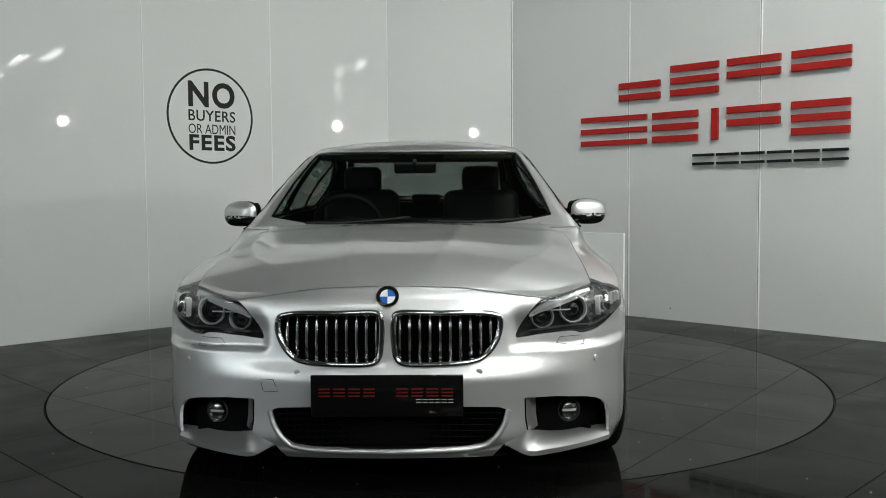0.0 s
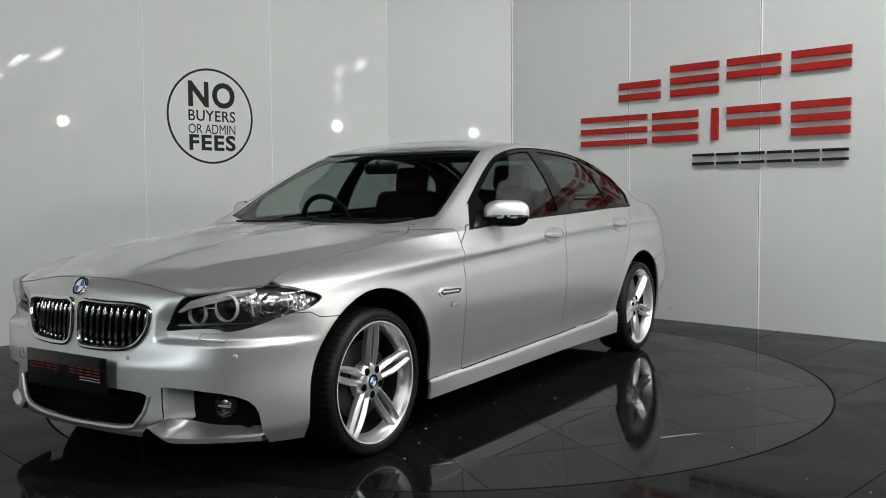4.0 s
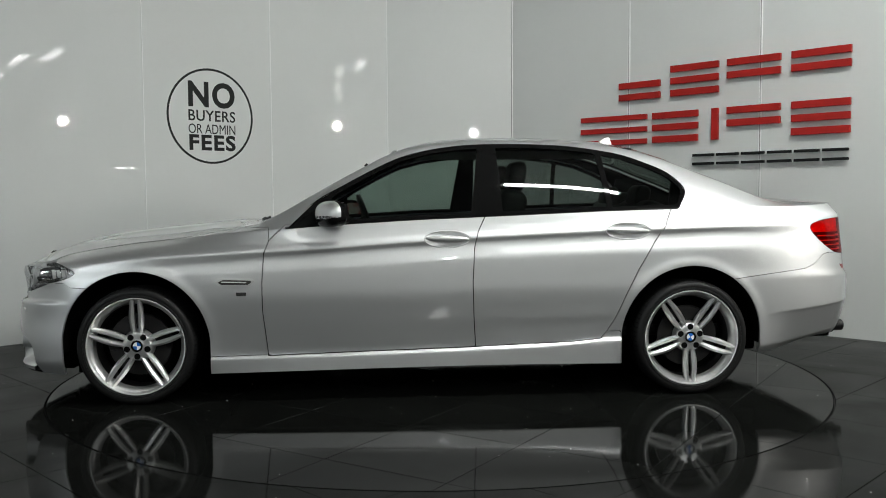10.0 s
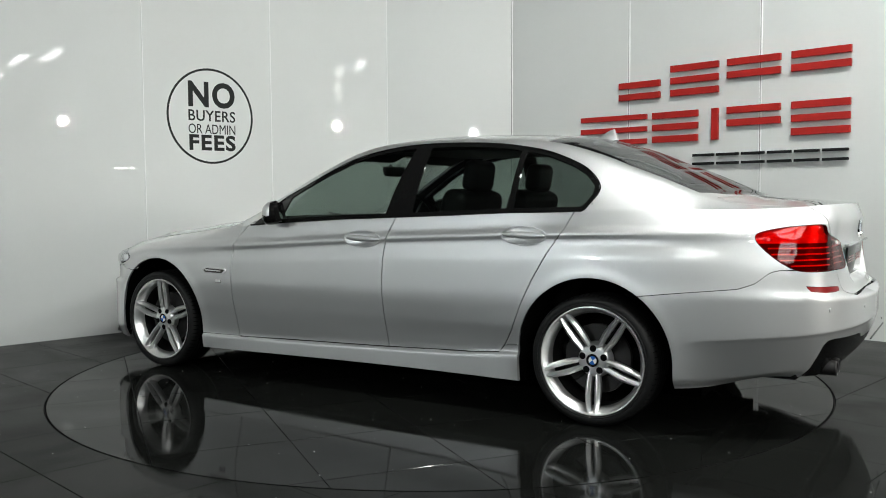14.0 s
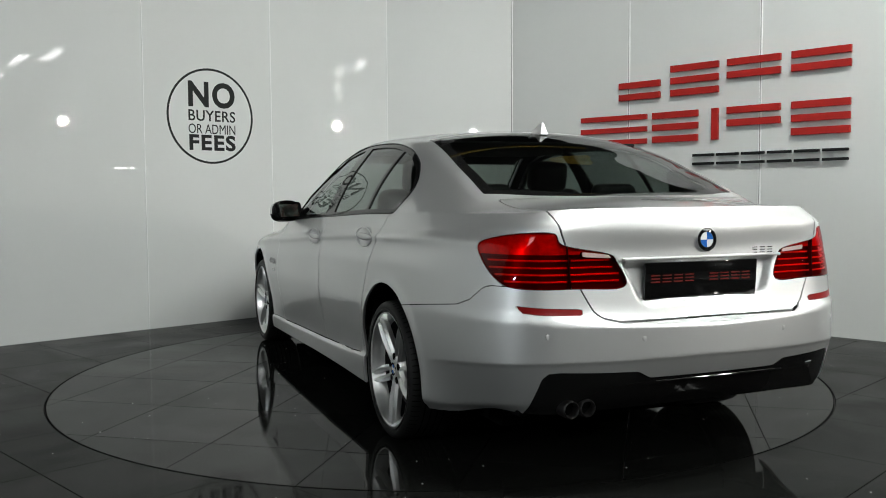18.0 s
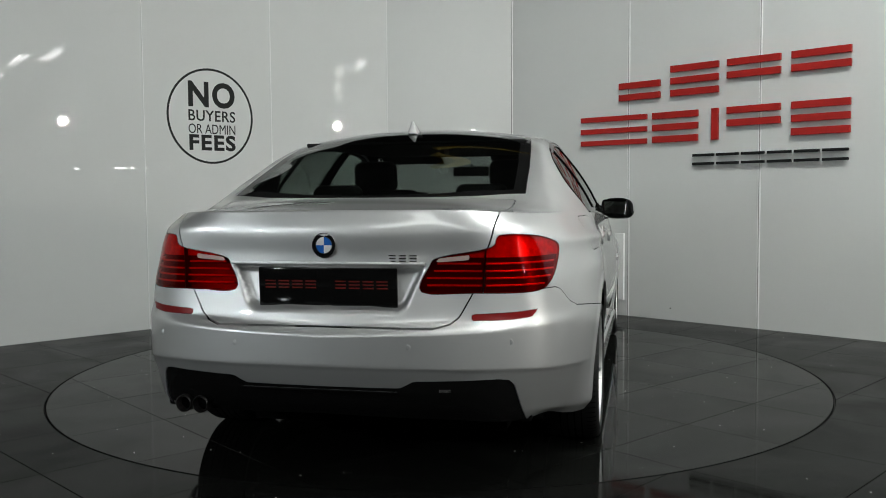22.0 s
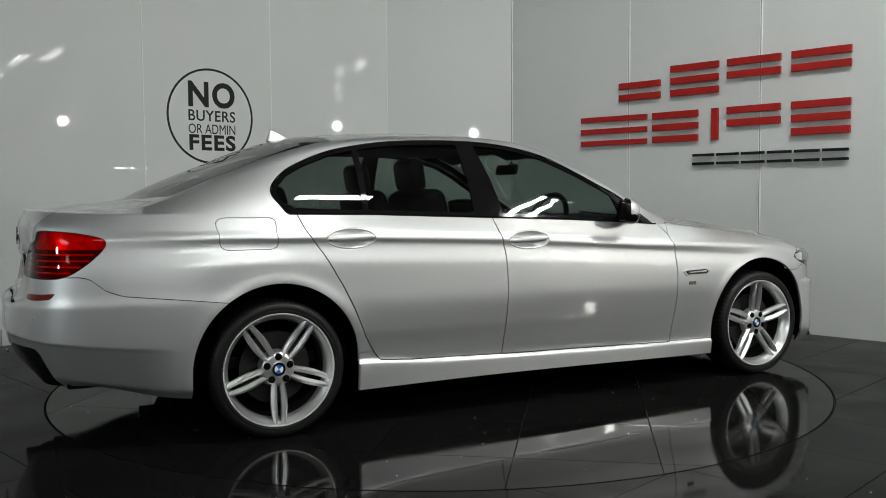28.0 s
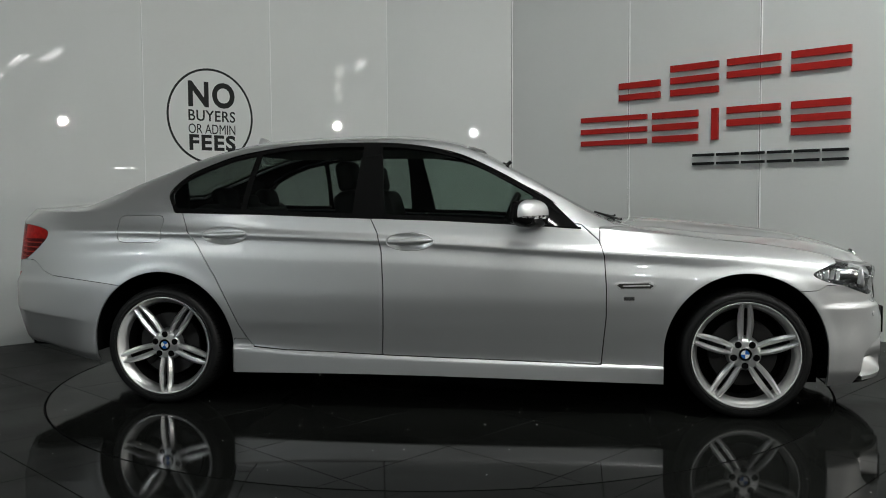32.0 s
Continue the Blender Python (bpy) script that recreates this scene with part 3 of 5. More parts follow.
WALLMAT = mat("white_gloss_panel", (0.57, 0.58, 0.57), 0.004, 0, 0.0, 0.012, 30, 0.0, 0.03, 0.27)
STRIP = mat("white_joint_strip", (0.72, 0.73, 0.72), 0.25, 0, 0, 0.03, 60)
HALLWALL = mat("painted_hall_wall", (0.13, 0.13, 0.127), 0.7, 0, 0, 0.06, 20, 0.2, 0.15)
HALLCEIL = mat("grey_sheet_ceiling", (0.06, 0.06, 0.059), 0.7, 0, 0, 0.08, 12, 0.2, 0.2)
GROUT = mat("grey_grout", (0.055, 0.055, 0.052), 0.8, 0, 0, 0.25, 80, 0.3, 0.2)
SCREED = mat("dark_screed", (0.028, 0.028, 0.027), 0.7, 0, 0, 0.25, 60, 0.3, 0.25)
SIGNRED = mat("red_gloss_sign", (0.33, 0.014, 0.011), 0.45, 0, 0.0, 0.04, 60, 0.0, 0.04, 0.2)
SIGNBLACK = mat("black_sign", (0.010, 0.011, 0.011), 0.5, 0, 0, 0.1, 60, spec=0.1)
VINYL = mat("black_vinyl", (0.012, 0.014, 0.013), 0.4, 0, 0, 0.1, 60, spec=0.15)
TUBEGLOW = glow("fluorescent_tube", (0.965, 1.0, 0.97), TUBE_GLOW)
PANELGLOW = glow("fill_panel", (0.965, 1.0, 0.97), FILL_GLOW)
WASHGLOW = glow("strip_diffuser", (0.965, 1.0, 0.97), WASH_GLOW)
ROOFGLOW = glow("roof_light_glazing", (0.97, 1.0, 0.99), 3.4)
GIRDER = mat("yellow_girder_paint", (0.28, 0.19, 0.03), 0.45, 0, 0, 0.1, 30, 0.1, 0.15)
FITTING = mat("white_enamel_fitting", (0.75, 0.75, 0.73), 0.4, 0, 0, 0.03, 40)
STAND = mat("black_stand", (0.02, 0.02, 0.02), 0.4, 0.3, 0, 0.1, 80)


def tile_mat(name, base, dust, gloss, still):
    """Polished black porcelain: each tile a shade of its own, faint clouds, smears in the polish."""
    m, nt, b = nodes_of(name)
    tc = nt.nodes.new("ShaderNodeTexCoord")
    info = nt.nodes.new("ShaderNodeObjectInfo")
    cloud = nt.nodes.new("ShaderNodeTexNoise")
    cloud.inputs["Scale"].default_value = 2.2
    cloud.inputs["Detail"].default_value = 7
    fine = nt.nodes.new("ShaderNodeTexNoise")
    fine.inputs["Scale"].default_value = 70
    fine.inputs["Detail"].default_value = 3
    # the smears run on over the joints of the fixed floor; on the turntable each tile has its own
    if still:
        spread = nt.nodes.new("ShaderNodeNewGeometry").outputs["Position"]
    else:
        shift = nt.nodes.new("ShaderNodeVectorMath")
        shift.operation = "ADD"
        far = nt.nodes.new("ShaderNodeMath")
        far.operation = "MULTIPLY"
        far.inputs[1].default_value = 60
        nt.links.new(info.outputs["Random"], far.inputs[0])
        nt.links.new(tc.outputs["Object"], shift.inputs[0])
        nt.links.new(far.outputs[0], shift.inputs[1])
        spread = shift.outputs[0]
    for n in (cloud, fine):
        nt.links.new(spread, n.inputs["Vector"])
    r1 = nt.nodes.new("ShaderNodeMapRange")
    r1.inputs["To Min"].default_value, r1.inputs["To Max"].default_value = .85, 1.15
    nt.links.new(info.outputs["Random"], r1.inputs["Value"])
    r2 = nt.nodes.new("ShaderNodeMapRange")
    r2.inputs["From Min"].default_value, r2.inputs["From Max"].default_value = .35, .7
    r2.inputs["To Min"].default_value, r2.inputs["To Max"].default_value = .7, 1.5
    nt.links.new(cloud.outputs["Fac"], r2.inputs["Value"])
    mu = nt.nodes.new("ShaderNodeMath")
    mu.operation = "MULTIPLY"
    nt.links.new(r1.outputs[0], mu.inputs[0])
    nt.links.new(r2.outputs[0], mu.inputs[1])
    sc = nt.nodes.new("ShaderNodeVectorMath")
    sc.operation = "SCALE"
    sc.inputs[0].default_value = base
    nt.links.new(mu.outputs[0], sc.inputs["Scale"])
    nt.links.new(sc.outputs[0], b.inputs["Base Color"])
    ro = nt.nodes.new("ShaderNodeMapRange")
    ro.inputs["From Min"].default_value, ro.inputs["From Max"].default_value = .4, .75
    ro.inputs["To Min"].default_value, ro.inputs["To Max"].default_value = .04, .10
    nt.links.new(cloud.outputs["Fac"], ro.inputs["Value"])
    nt.links.new(ro.outputs[0], b.inputs["Roughness"])
    b.inputs["Specular IOR Level"].default_value = gloss
    bp = nt.nodes.new("ShaderNodeBump")
    bp.inputs["Strength"].default_value = .03
    bp.inputs["Distance"].default_value = .001
    nt.links.new(fine.outputs["Fac"], bp.inputs["Height"])
    nt.links.new(bp.outputs[0], b.inputs["Normal"])
    film = nt.nodes.new("ShaderNodeBsdfDiffuse")
    film.inputs["Color"].default_value = (.013, .0135, .0125, 1)
    smear = nt.nodes.new("ShaderNodeTexNoise")
    smear.inputs["Scale"].default_value = 1.6
    smear.inputs["Detail"].default_value = 6
    smear.inputs["Distortion"].default_value = .8
    nt.links.new(spread, smear.inputs["Vector"])
    cover = nt.nodes.new("ShaderNodeMapRange")
    cover.inputs["From Min"].default_value, cover.inputs["From Max"].default_value = .3, .7
    cover.inputs["To Min"].default_value, cover.inputs["To Max"].default_value = dust * .65, dust * 1.35
    nt.links.new(smear.outputs["Fac"], cover.inputs["Value"])
    mix = nt.nodes.new("ShaderNodeMixShader")
    nt.links.new(cover.outputs[0], mix.inputs[0])
    nt.links.new(b.outputs[0], mix.inputs[1])
    nt.links.new(film.outputs[0], mix.inputs[2])
    nt.links.new(mix.outputs[0], nt.nodes["Material Output"].inputs["Surface"])
    return m


TABLEMAT = tile_mat("black_polished_tile", (0.0026, 0.0029, 0.0026), .26, .178, False)
TILEMAT = tile_mat("dusty_black_tile", (0.0030, 0.0032, 0.0030), .42, .09, True)


def wall_frame(i):
    """Pose of a wall panel: x along it, y out of it into the hall, z up."""
    a, b = Vector(SEAMS[i]), Vector(SEAMS[i + 1])
    t = (b - a).normalized()
    m = Matrix(((t.x, t.y, 0, a.x), (t.y, -t.x, 0, a.y), (0, 0, 1, 0), (0, 0, 0, 1)))
    return m, (b - a).length


booth = tagged(new("wall_booth"), kind="structure")
for i in range(len(SEAMS) - 1):
    m, length = wall_frame(i)
    part("wall_panel", slab((.001, -.02, 0), (length - .001, 0, PANEL_H), .0015, 1, m), WALLMAT, booth, "glossy white wall panel")
for i in range(1, len(SEAMS) - 1):
    m, _ = wall_frame(i)
    w = .012 if i >= 6 else .005
    part("joint_strip", slab((-w, -.004, 0), (w, .005, PANEL_H), .003, 2, m), STRIP, booth, "white joint strip")
    if i >= 6:
        part("joint_strip", slab((-.0018, .004, 0), (.0018, .0062, PANEL_H), 0, 1, m), GROUT, booth)

# unseen panels added past the last seam, turned inwards to throw white light back
BOUNCE = [(-5.10, -.65), (-5.80, -1.65), (-6.25, -2.78), (-6.45, -3.98)]
for (ax, ay), (bx, by) in zip(BOUNCE, BOUNCE[1:]):
    t = Vector((ax - bx, ay - by)).normalized()
    m = Matrix(((t.x, t.y, 0, bx), (t.y, -t.x, 0, by), (0, 0, 1, 0), (0, 0, 0, 1)))
    part("wall_panel", slab((.001, -.02, 0), (math.hypot(bx - ax, by - ay) - .001, 0, PANEL_H), .0015, 1, m), WALLMAT, booth, "glossy white wall panel")


# the hall round it
def plain(name, a, b, material):
    return tagged(part(name, slab(a, b), material), kind="structure")


plain("wall_north", (-24.2, 9.0, 0), (24.2, 9.2, 6.2), HALLCEIL)
plain("wall_south", (-24.2, -34.2, 0), (24.2, -34.0, 6.2), HALLWALL)
plain("wall_west", (-24.2, -34.0, 0), (-24.0, 9.0, 6.2), HALLWALL)
plain("wall_east", (24.0, -34.0, 0), (24.2, 9.0, 6.2), HALLWALL)
plain("ceiling", (-24.2, -34.2, 6.2), (24.2, 9.2, 6.4), HALLCEIL)
ground = plain("floor", (-24.2, -34.2, -.12), (24.2, 9.2, -.012), SCREED)

# lamps on stands
for spot, watts, wide, tint in LAMP_SPOTS:
    L = tagged(new("studio_lamp"), "round white studio lamp on a black stand", "lamp", "studio lamps")
    L.location = (spot[0], spot[1], -.012)
    aim = Matrix.Translation((-spot[0], -spot[1], .012)) @ look(spot, (0, 0, .9))
    part("head", lathe([(.0, .10), (.10, .10), (.20, .02), (.24, -.03), (.235, -.035), (.225, -.03), (.19, .0), (.0, .0)], 32, aim), STAND, L, "", True)
    part("pole", rod(.018, .018, spot[2] - .16, pose(0, 0, (spot[2] - .16) / 2 + .05), 12), STAND, L, "", True)
    for k in range(3):
        a = 2.1 * k
        part("leg", tube([(0, 0, .55), (.55 * math.cos(a), .55 * math.sin(a), .012)], .012, 8), STAND, L, "", True)


def tube_fitting():
    f = tagged(new("tube_light"), "twin white fluorescent tube fitting hung under the ceiling", "ceiling light", "tube lights")
    part("batten", slab((-1.2, -.11, -.03), (1.2, .11, .03), .01, 2), FITTING, f)
    for y in (-.075, .075):
        part("tube", rod(.022, .022, 2.34, pose(0, y, -.055, 0, 90, 0), 12), TUBEGLOW, f, "", True)
        for x in (-1.19, 1.19):
            part("holder", slab((x - .012, y - .025, -.080), (x + .012, y + .025, -.028), .004, 1), FITTING, f)
    part("hanger", tube([(0, 0, .02), (0, 0, 1.2)], .006, 6), STAND, f)
    return f


# they run in a slanting row under the roof
first = tube_fitting()
first.matrix_basis = pose(13.25, -7.05, 5.0, 0, 0, -38)
for x, y in ((14.0, -8.4), (17.2, -10.9), (19.6, -12.7)):
    copy_thing(first, pose(x, y, 5.0, 0, 0, -38))
# small glowing cases low on the far wall, standing in for bright openings
for k, (y, w) in enumerate(((-11.75, .12), (-9.85, .42), (-8.62, .10))):
    b = tagged(new("bulkhead_light"), "small glowing case on the hall wall, standing in for a bright opening", "wall light", "bulkhead lights")
    b.location = (24.0, y, 2.32)
    part("case", slab((-.05, -w - .02, -.06), (.01, w + .02, .06), .01, 2), FITTING, b)
    part("diffuser", slab((-.07, -w, -.04), (-.045, w, .04), .008, 2), TUBEGLOW, b)
# roof lights far down the hall
for x, y in ((.62, -22.4), (1.30, -19.6), (1.75, -23.6), (.85, -26.6), (-.20, -25.0), (-.62, -26.6), (.10, -30.4), (2.55, -21.0), (-1.55, -31.6)):
    r = tagged(new("roof_light"), "pale daylight roof light in the hall's ceiling", "roof light", "roof lights")
    r.location = (x, y, 6.2)
    part("kerb", slab((-.36, -1.25, -.05), (.36, 1.25, .01), .01, 1), FITTING, r)
    part("glazing", slab((-.32, -1.2, -.056), (.32, 1.2, -.048), .002, 1), ROOFGLOW, r)
# a yellow crane girder crosses the roof above the booth
girder = tagged(part("crane_girder", slab((-1.7, -.09, -.11), (1.7, .09, .11), .012, 1, pose(1.2, 4.15, 5.62, 0, 0, 31)), GIRDER), "yellow painted steel crane girder under the roof", "girder")
for x in (-1.5, 1.5):
    part("hanger", slab((-.06, -.06, .10), (.06, .06, .60), .005, 1, pose(1.2, 4.15, 5.62, 0, 0, 31) @ pose(x, 0, 0)), STAND, girder)


def fill_panel(x, y):
    """A flat flood panel added as fill, hung high and tipped towards the booth."""
    f = tagged(new("ceiling_panel_light"), "wide white flood panel added as fill light, hung high and tipped towards the booth", "ceiling light", "panel lights")
    f.location = (x, y, 5.3)
    m = Matrix.Translation((-x, -y, -5.3)) @ look((x, y, 5.3), (x * .15, .6, 1.0))
    part("housing", slab((-1.03, -.53, -.02), (1.03, .53, .05), .01, 2, m), FITTING, f)
    part("diffuser", slab((-1.0, -.50, -.026), (1.0, .50, -.018), .002, 1, m), PANELGLOW, f)
    for u in (-.7, .7):
        a = m @ Vector((u, 0, .03))
        part("hanger", tube([a, (a.x, a.y, .905)], .006, 6), STAND, f)


# added fill set clear of the wall's mirror; (-7.5, -10.6) follows a door's reflection
for x, y in ((3.0, -7.4), (3.2, -10.2), (3.4, -12.4), (5.2, -7.2), (5.4, -9.2), (5.8, -11.4), (4.9, -13.6), (4.6, -5.6), (-7.5, -10.6), (-2.4, -9.0)):
    fill_panel(x, y)


def wall_washer(x, y, turn, tip, lines):
    """Slim light lines on one batten close before the wall, tipped towards it."""
    f = tagged(new("strip_light"), "slim white strip light hung high before the booth wall", "ceiling light", "strip lights")
    f.matrix_basis = pose(x, y, 5.3, 0, 0, turn)
    m = pose(0, 0, 0, tip, 0, 0)
    part("batten", slab((-.84, min(l[0] for l in lines) - .10, -.01), (.84, max(l[0] for l in lines) + .10, .05), .01, 2, m), FITTING, f)
    for v, w in lines:
        part("diffuser", slab((-.80, v - w, -.030), (.80, v + w, -.012), .004, 1, m), WASHGLOW, f)
    for u in (-.6, .6):
        part("hanger", tube([(u, 0, .02), (u, 0, .905)], .006, 6), STAND, f)


wall_washer(1.75, -2.75, -4, 42, [(0, .09)])
wall_washer(5.30, -1.98, 112, -4, [(-.16, .045), (.16, .045)])

# the ring-shaped notice
NM, _ = wall_frame(3)
notice = tagged(new("wall_notice"), "round black vinyl notice on the white wall", "sign")
notice.matrix_basis = NM @ pose(.609, 0, 1.805)
bm = bmesh.new()
rings = []
for r, y in ((.392, .0003), (.392, .002), (.411, .002), (.411, .0003)):
    rings.append([bm.verts.new((r * math.cos(2 * math.pi * k / 96), y, r * 1.005 * math.sin(2 * math.pi * k / 96))) for k in range(96)])
for a, b in zip(rings, rings[1:] + rings[:1]):
    for k in range(96):
        bm.faces.new((a[k], a[(k + 1) % 96], b[(k + 1) % 96], b[k]))
part("ring", bm, VINYL, notice)


def words(text, u0, u1, z0, z1, fat):
    """A line of lettering cut from thin vinyl, fitted to its width and height."""
    cu = bpy.data.curves.new("words", "FONT")
    cu.body, cu.offset, cu.extrude, cu.resolution_u, cu.space_character = text, fat, .001, 4, 1.0 + fat * 4
    tmp = new("words", cu)
    me = bpy.data.meshes.new_from_object(tmp.evaluated_get(bpy.context.evaluated_depsgraph_get()))
    bpy.data.objects.remove(tmp)
    V = np.array([v.co[:] for v in me.vertices])
    lo, hi = V.min(0), V.max(0)
    for v in me.vertices:
        v.co = (u0 + (v.co.x - lo[0]) / (hi[0] - lo[0]) * (u1 - u0) - .609, .001 - (v.co.z - (lo[2] + hi[2]) / 2), z0 + (v.co.y - lo[1]) / (hi[1] - lo[1]) * (z1 - z0) - 1.805)
    me.materials.clear()
    me.materials.append(VINYL)
    ob = new("lettering", me)
    ob.parent = notice
    return ob


words("NO", .397, .842, 1.878, 2.103, .034)
words("BUYERS", .396, .843, 1.760, 1.856, .012)
words("OR ADMIN", .394, .842, 1.652, 1.735, .0)
words("FEES", .399, .842, 1.506, 1.645, .034)


# a white access board on the wall and a small dark plug beside it
PM, _ = wall_frame(6)
board = tagged(part("access_board", slab((.815, .0005, .144), (1.243, .022, .748), .002, 1, PM), STRIP), "plain white access board fixed to the booth wall", "wall panel")
DM, _ = wall_frame(7)
plug = tagged(part("wall_plug", rod(.006, .005, .006, DM @ pose(.43, .002, .104, 90), 16, .001), STAND), "small black plug in the white wall", "plug")


# the raised dealer sign: plain bars of its letters' size
sign = tagged(new("wall_sign"), "raised red and black bar sign on the white wall", "sign")


def bar(name, i, u0, u1, z0, z1, material):
    m, _ = wall_frame(i)
    part(name, slab((u0, .018, z0), (u1, .045, z1), .002, 1, m), material, sign)


def cell(i, u0, u1, z0, z1, rows, thick, material):
    """Plain bars for one character: rows 0, 1, 2 from the top down, each on its spacer."""
    m, _ = wall_frame(i)
    for k in rows:
        z = z1 - thick - (z1 - z0 - thick) * k / 2
        bar("bar", i, u0, u1, z, z + thick, material)
        part("spacer", slab(((u0 + u1) / 2 - .01, -.002, z + thick * .3), ((u0 + u1) / 2 + .01, .02, z + thick * .7), 0, 1, m), STRIP, sign)


for rows, u0, u1 in (((1, 2), -.08, .332), ((0, 1, 2), .432, .871), ((0, 1), .944, 1.388), ((0, 1), 1.472, 1.917)):
    cell(7, u0, u1, 1.93, 2.19, rows, .056, SIGNRED)
cell(6, .808, 1.47, 1.543, 1.803, (0, 1, 2), .046, SIGNRED)
for rows, u0, u1 in (((0, 1, 2), .259, .689), ((0, 1), .947, 1.390), ((0, 1, 2), 1.476, 1.917)):
    cell(7, u0, u1, 1.543, 1.803, rows, .056, SIGNRED)
bar("upright_bar", 7, .813, .872, 1.543, 1.803, SIGNRED)
for k in range(6):
    cell(7, .645 + .2145 * k, .645 + .2145 * k + .19, 1.339, 1.432, (0, 2), .022, SIGNBLACK)


# ---------------------------------------------------------------- floor tiles
def tile_grid(angle, off_u, off_v, inside, parent, span, material):
    """Square tiles of a turned grid, cut along a round edge and the walls. inside: within the turntable."""
    c, s = math.cos(angle), math.sin(angle)
    half = TILE / 2 - .0016
    n = 9
    lin = np.linspace(-half, half, n)
    gx, gy = np.meshgrid(lin, lin)
    idx = np.arange(n * n).reshape(n, n)
    a, b, d, e = idx[:-1, :-1].ravel(), idx[:-1, 1:].ravel(), idx[1:, 1:].ravel(), idx[1:, :-1].ravel()
    F = np.vstack([np.stack([a, b, d], 1), np.stack([a, d, e], 1)])
    shared = None
    wall = np.array(SEAMS + [(5.18, -4.6), (2.6, -6.2), (-2.6, -6.2), (-5.10, -4.6)])
    for iu in range(-span, span + 1):
        for iv in range(-span, span + 1):
            u, v = off_u + TILE * (iu + .5), off_v + TILE * (iv + .5)
            cx, cy = c * u - s * v, s * u + c * v
            X, Y = cx + c * gx.ravel() - s * gy.ravel(), cy + s * gx.ravel() + c * gy.ravel()
            r = np.hypot(X, Y)
            if inside:
                f = r - (TABLE_R - .006)
            else:
                f = np.maximum((TABLE_R + .006) - r, sdf(wall, X, Y))
            if f.min() >= 0:
                continue
            if f.max() < 0:
                if shared is None:
                    bm = slab((-half, -half, -.012), (half, half, 0), .0012, 1)
                    shared = bpy.data.meshes.new("tile")
                    bm.to_mesh(shared)
                    bm.free()
                    shared.materials.append(material)
                ob = new("tile", shared)
                ob.location = (cx, cy, 0)
                ob.rotation_euler = (0, 0, angle)
            else:
                V, G = side_of(np.stack([gx.ravel(), gy.ravel(), 0 * gx.ravel()], 1), F, f)
                if len(G) < 3:
                    continue
                V, G = with_flange(V, G, .012)
                ob = put("tile", V, G, material, None, "", False)
                ob.location = (cx, cy, 0)
                ob.rotation_euler = (0, 0, angle)
            ob.parent = parent


# ---------------------------------------------------------------- the turntable
table_top = tagged(new("turntable"), "round turntable of black polished tiles flush with the floor", "turntable")
part("disc", rod(TABLE_R, TABLE_R, .09, pose(0, 0, -.047 - .010), 128), GROUT, table_top, "grey bed under the tiles")
part("edge_ring", lathe([(TABLE_R - .006, -.03), (TABLE_R - .006, -.0005), (TABLE_R - .001, -.0005), (TABLE_R - .001, -.03)], 160), SHADE, table_top, "black steel edge ring", True)
tagged(part("floor_trim", lathe([(TABLE_R + .006, -.0105), (TABLE_R + .006, -.0005), (TABLE_R + .003, -.0005), (TABLE_R + .003, -.0105)], 160), SHADE), kind="structure")


def specks(name, n, rmin, rmax, parent, seed):
    """Dust and paper flecks on the polish."""
    rnd = random.Random(seed)
    bm = bmesh.new()
    for _ in range(n):
        a, r = rnd.uniform(0, 2 * math.pi), math.sqrt(rnd.uniform(rmin ** 2, rmax ** 2))
        x, y = r * math.cos(a), r * math.sin(a)
        if parent is None and y > .9 - abs(x) * .0 and r > 2.9:
            continue
        s = rnd.choice((.0018, .0022, .003, .0045))
        q = [bm.verts.new((x + s * rnd.uniform(.5, 1.2) * math.cos(a + 1.57 * k), y + s * rnd.uniform(.5, 1.2) * math.sin(a + 1.57 * k), .0012)) for k in range(4)]
        top = bm.verts.new((x, y, .003))
        for k in range(4):
            bm.faces.new((q[k], q[(k + 1) % 4], top))
    ob = part(name, bm, WHITE, parent)
    return tagged(ob, "scattered white dust specks", kind="stuff")


specks("dust", 150, .2, 2.2, table_top, 4)
dust = specks("dust", 170, 2.3, 3.6, None, 9)
# ---------------------------------------------------------------- the saloon, part by part
car = tagged(new("car"), "silver metallic four-door saloon parked on the turntable", "car")
SIDES = ((1, ""), (-1, ""))


def roundel(name, m, r, parent):
    """A round badge of plain blue and white quarters in a black ring with a bright rim."""
    hub = part(name, rod(r, r * .97, .006, m @ pose(0, 0, .003), 40, .001), BLACK, parent, "round badge with blue and white quarters", True)
    part("rim", lathe([(r * .95, .002), (r * .98, .0085), (r * 1.03, .0085), (r * 1.06, .0)], 40, m), CHROME, hub, "", True)
    part("inner_ring", lathe([(r * .66, .0055), (r * .68, .0075), (r * .73, .0075), (r * .75, .0055)], 40, m), CHROME, hub, "", True)
    for k in range(4):
        bm = bmesh.new()
        c0 = bm.verts.new((0, 0, .0072))
        vs = [bm.verts.new((r * .67 * math.cos(math.pi / 2 * (k + j / 8)), r * .67 * math.sin(math.pi / 2 * (k + j / 8)), .0072)) for j in range(9)]
        bm.faces.new([c0] + vs)
        ex = bmesh.ops.extrude_face_region(bm, geom=bm.faces[:])
        bmesh.ops.translate(bm, vec=(0, 0, -.002), verts=[v for v in ex["geom"] if isinstance(v, bmesh.types.BMVert)])
        bmesh.ops.transform(bm, matrix=m, verts=bm.verts)
        part("quarter", bm, BLUE if k % 2 else WHITE, hub)
    return hub


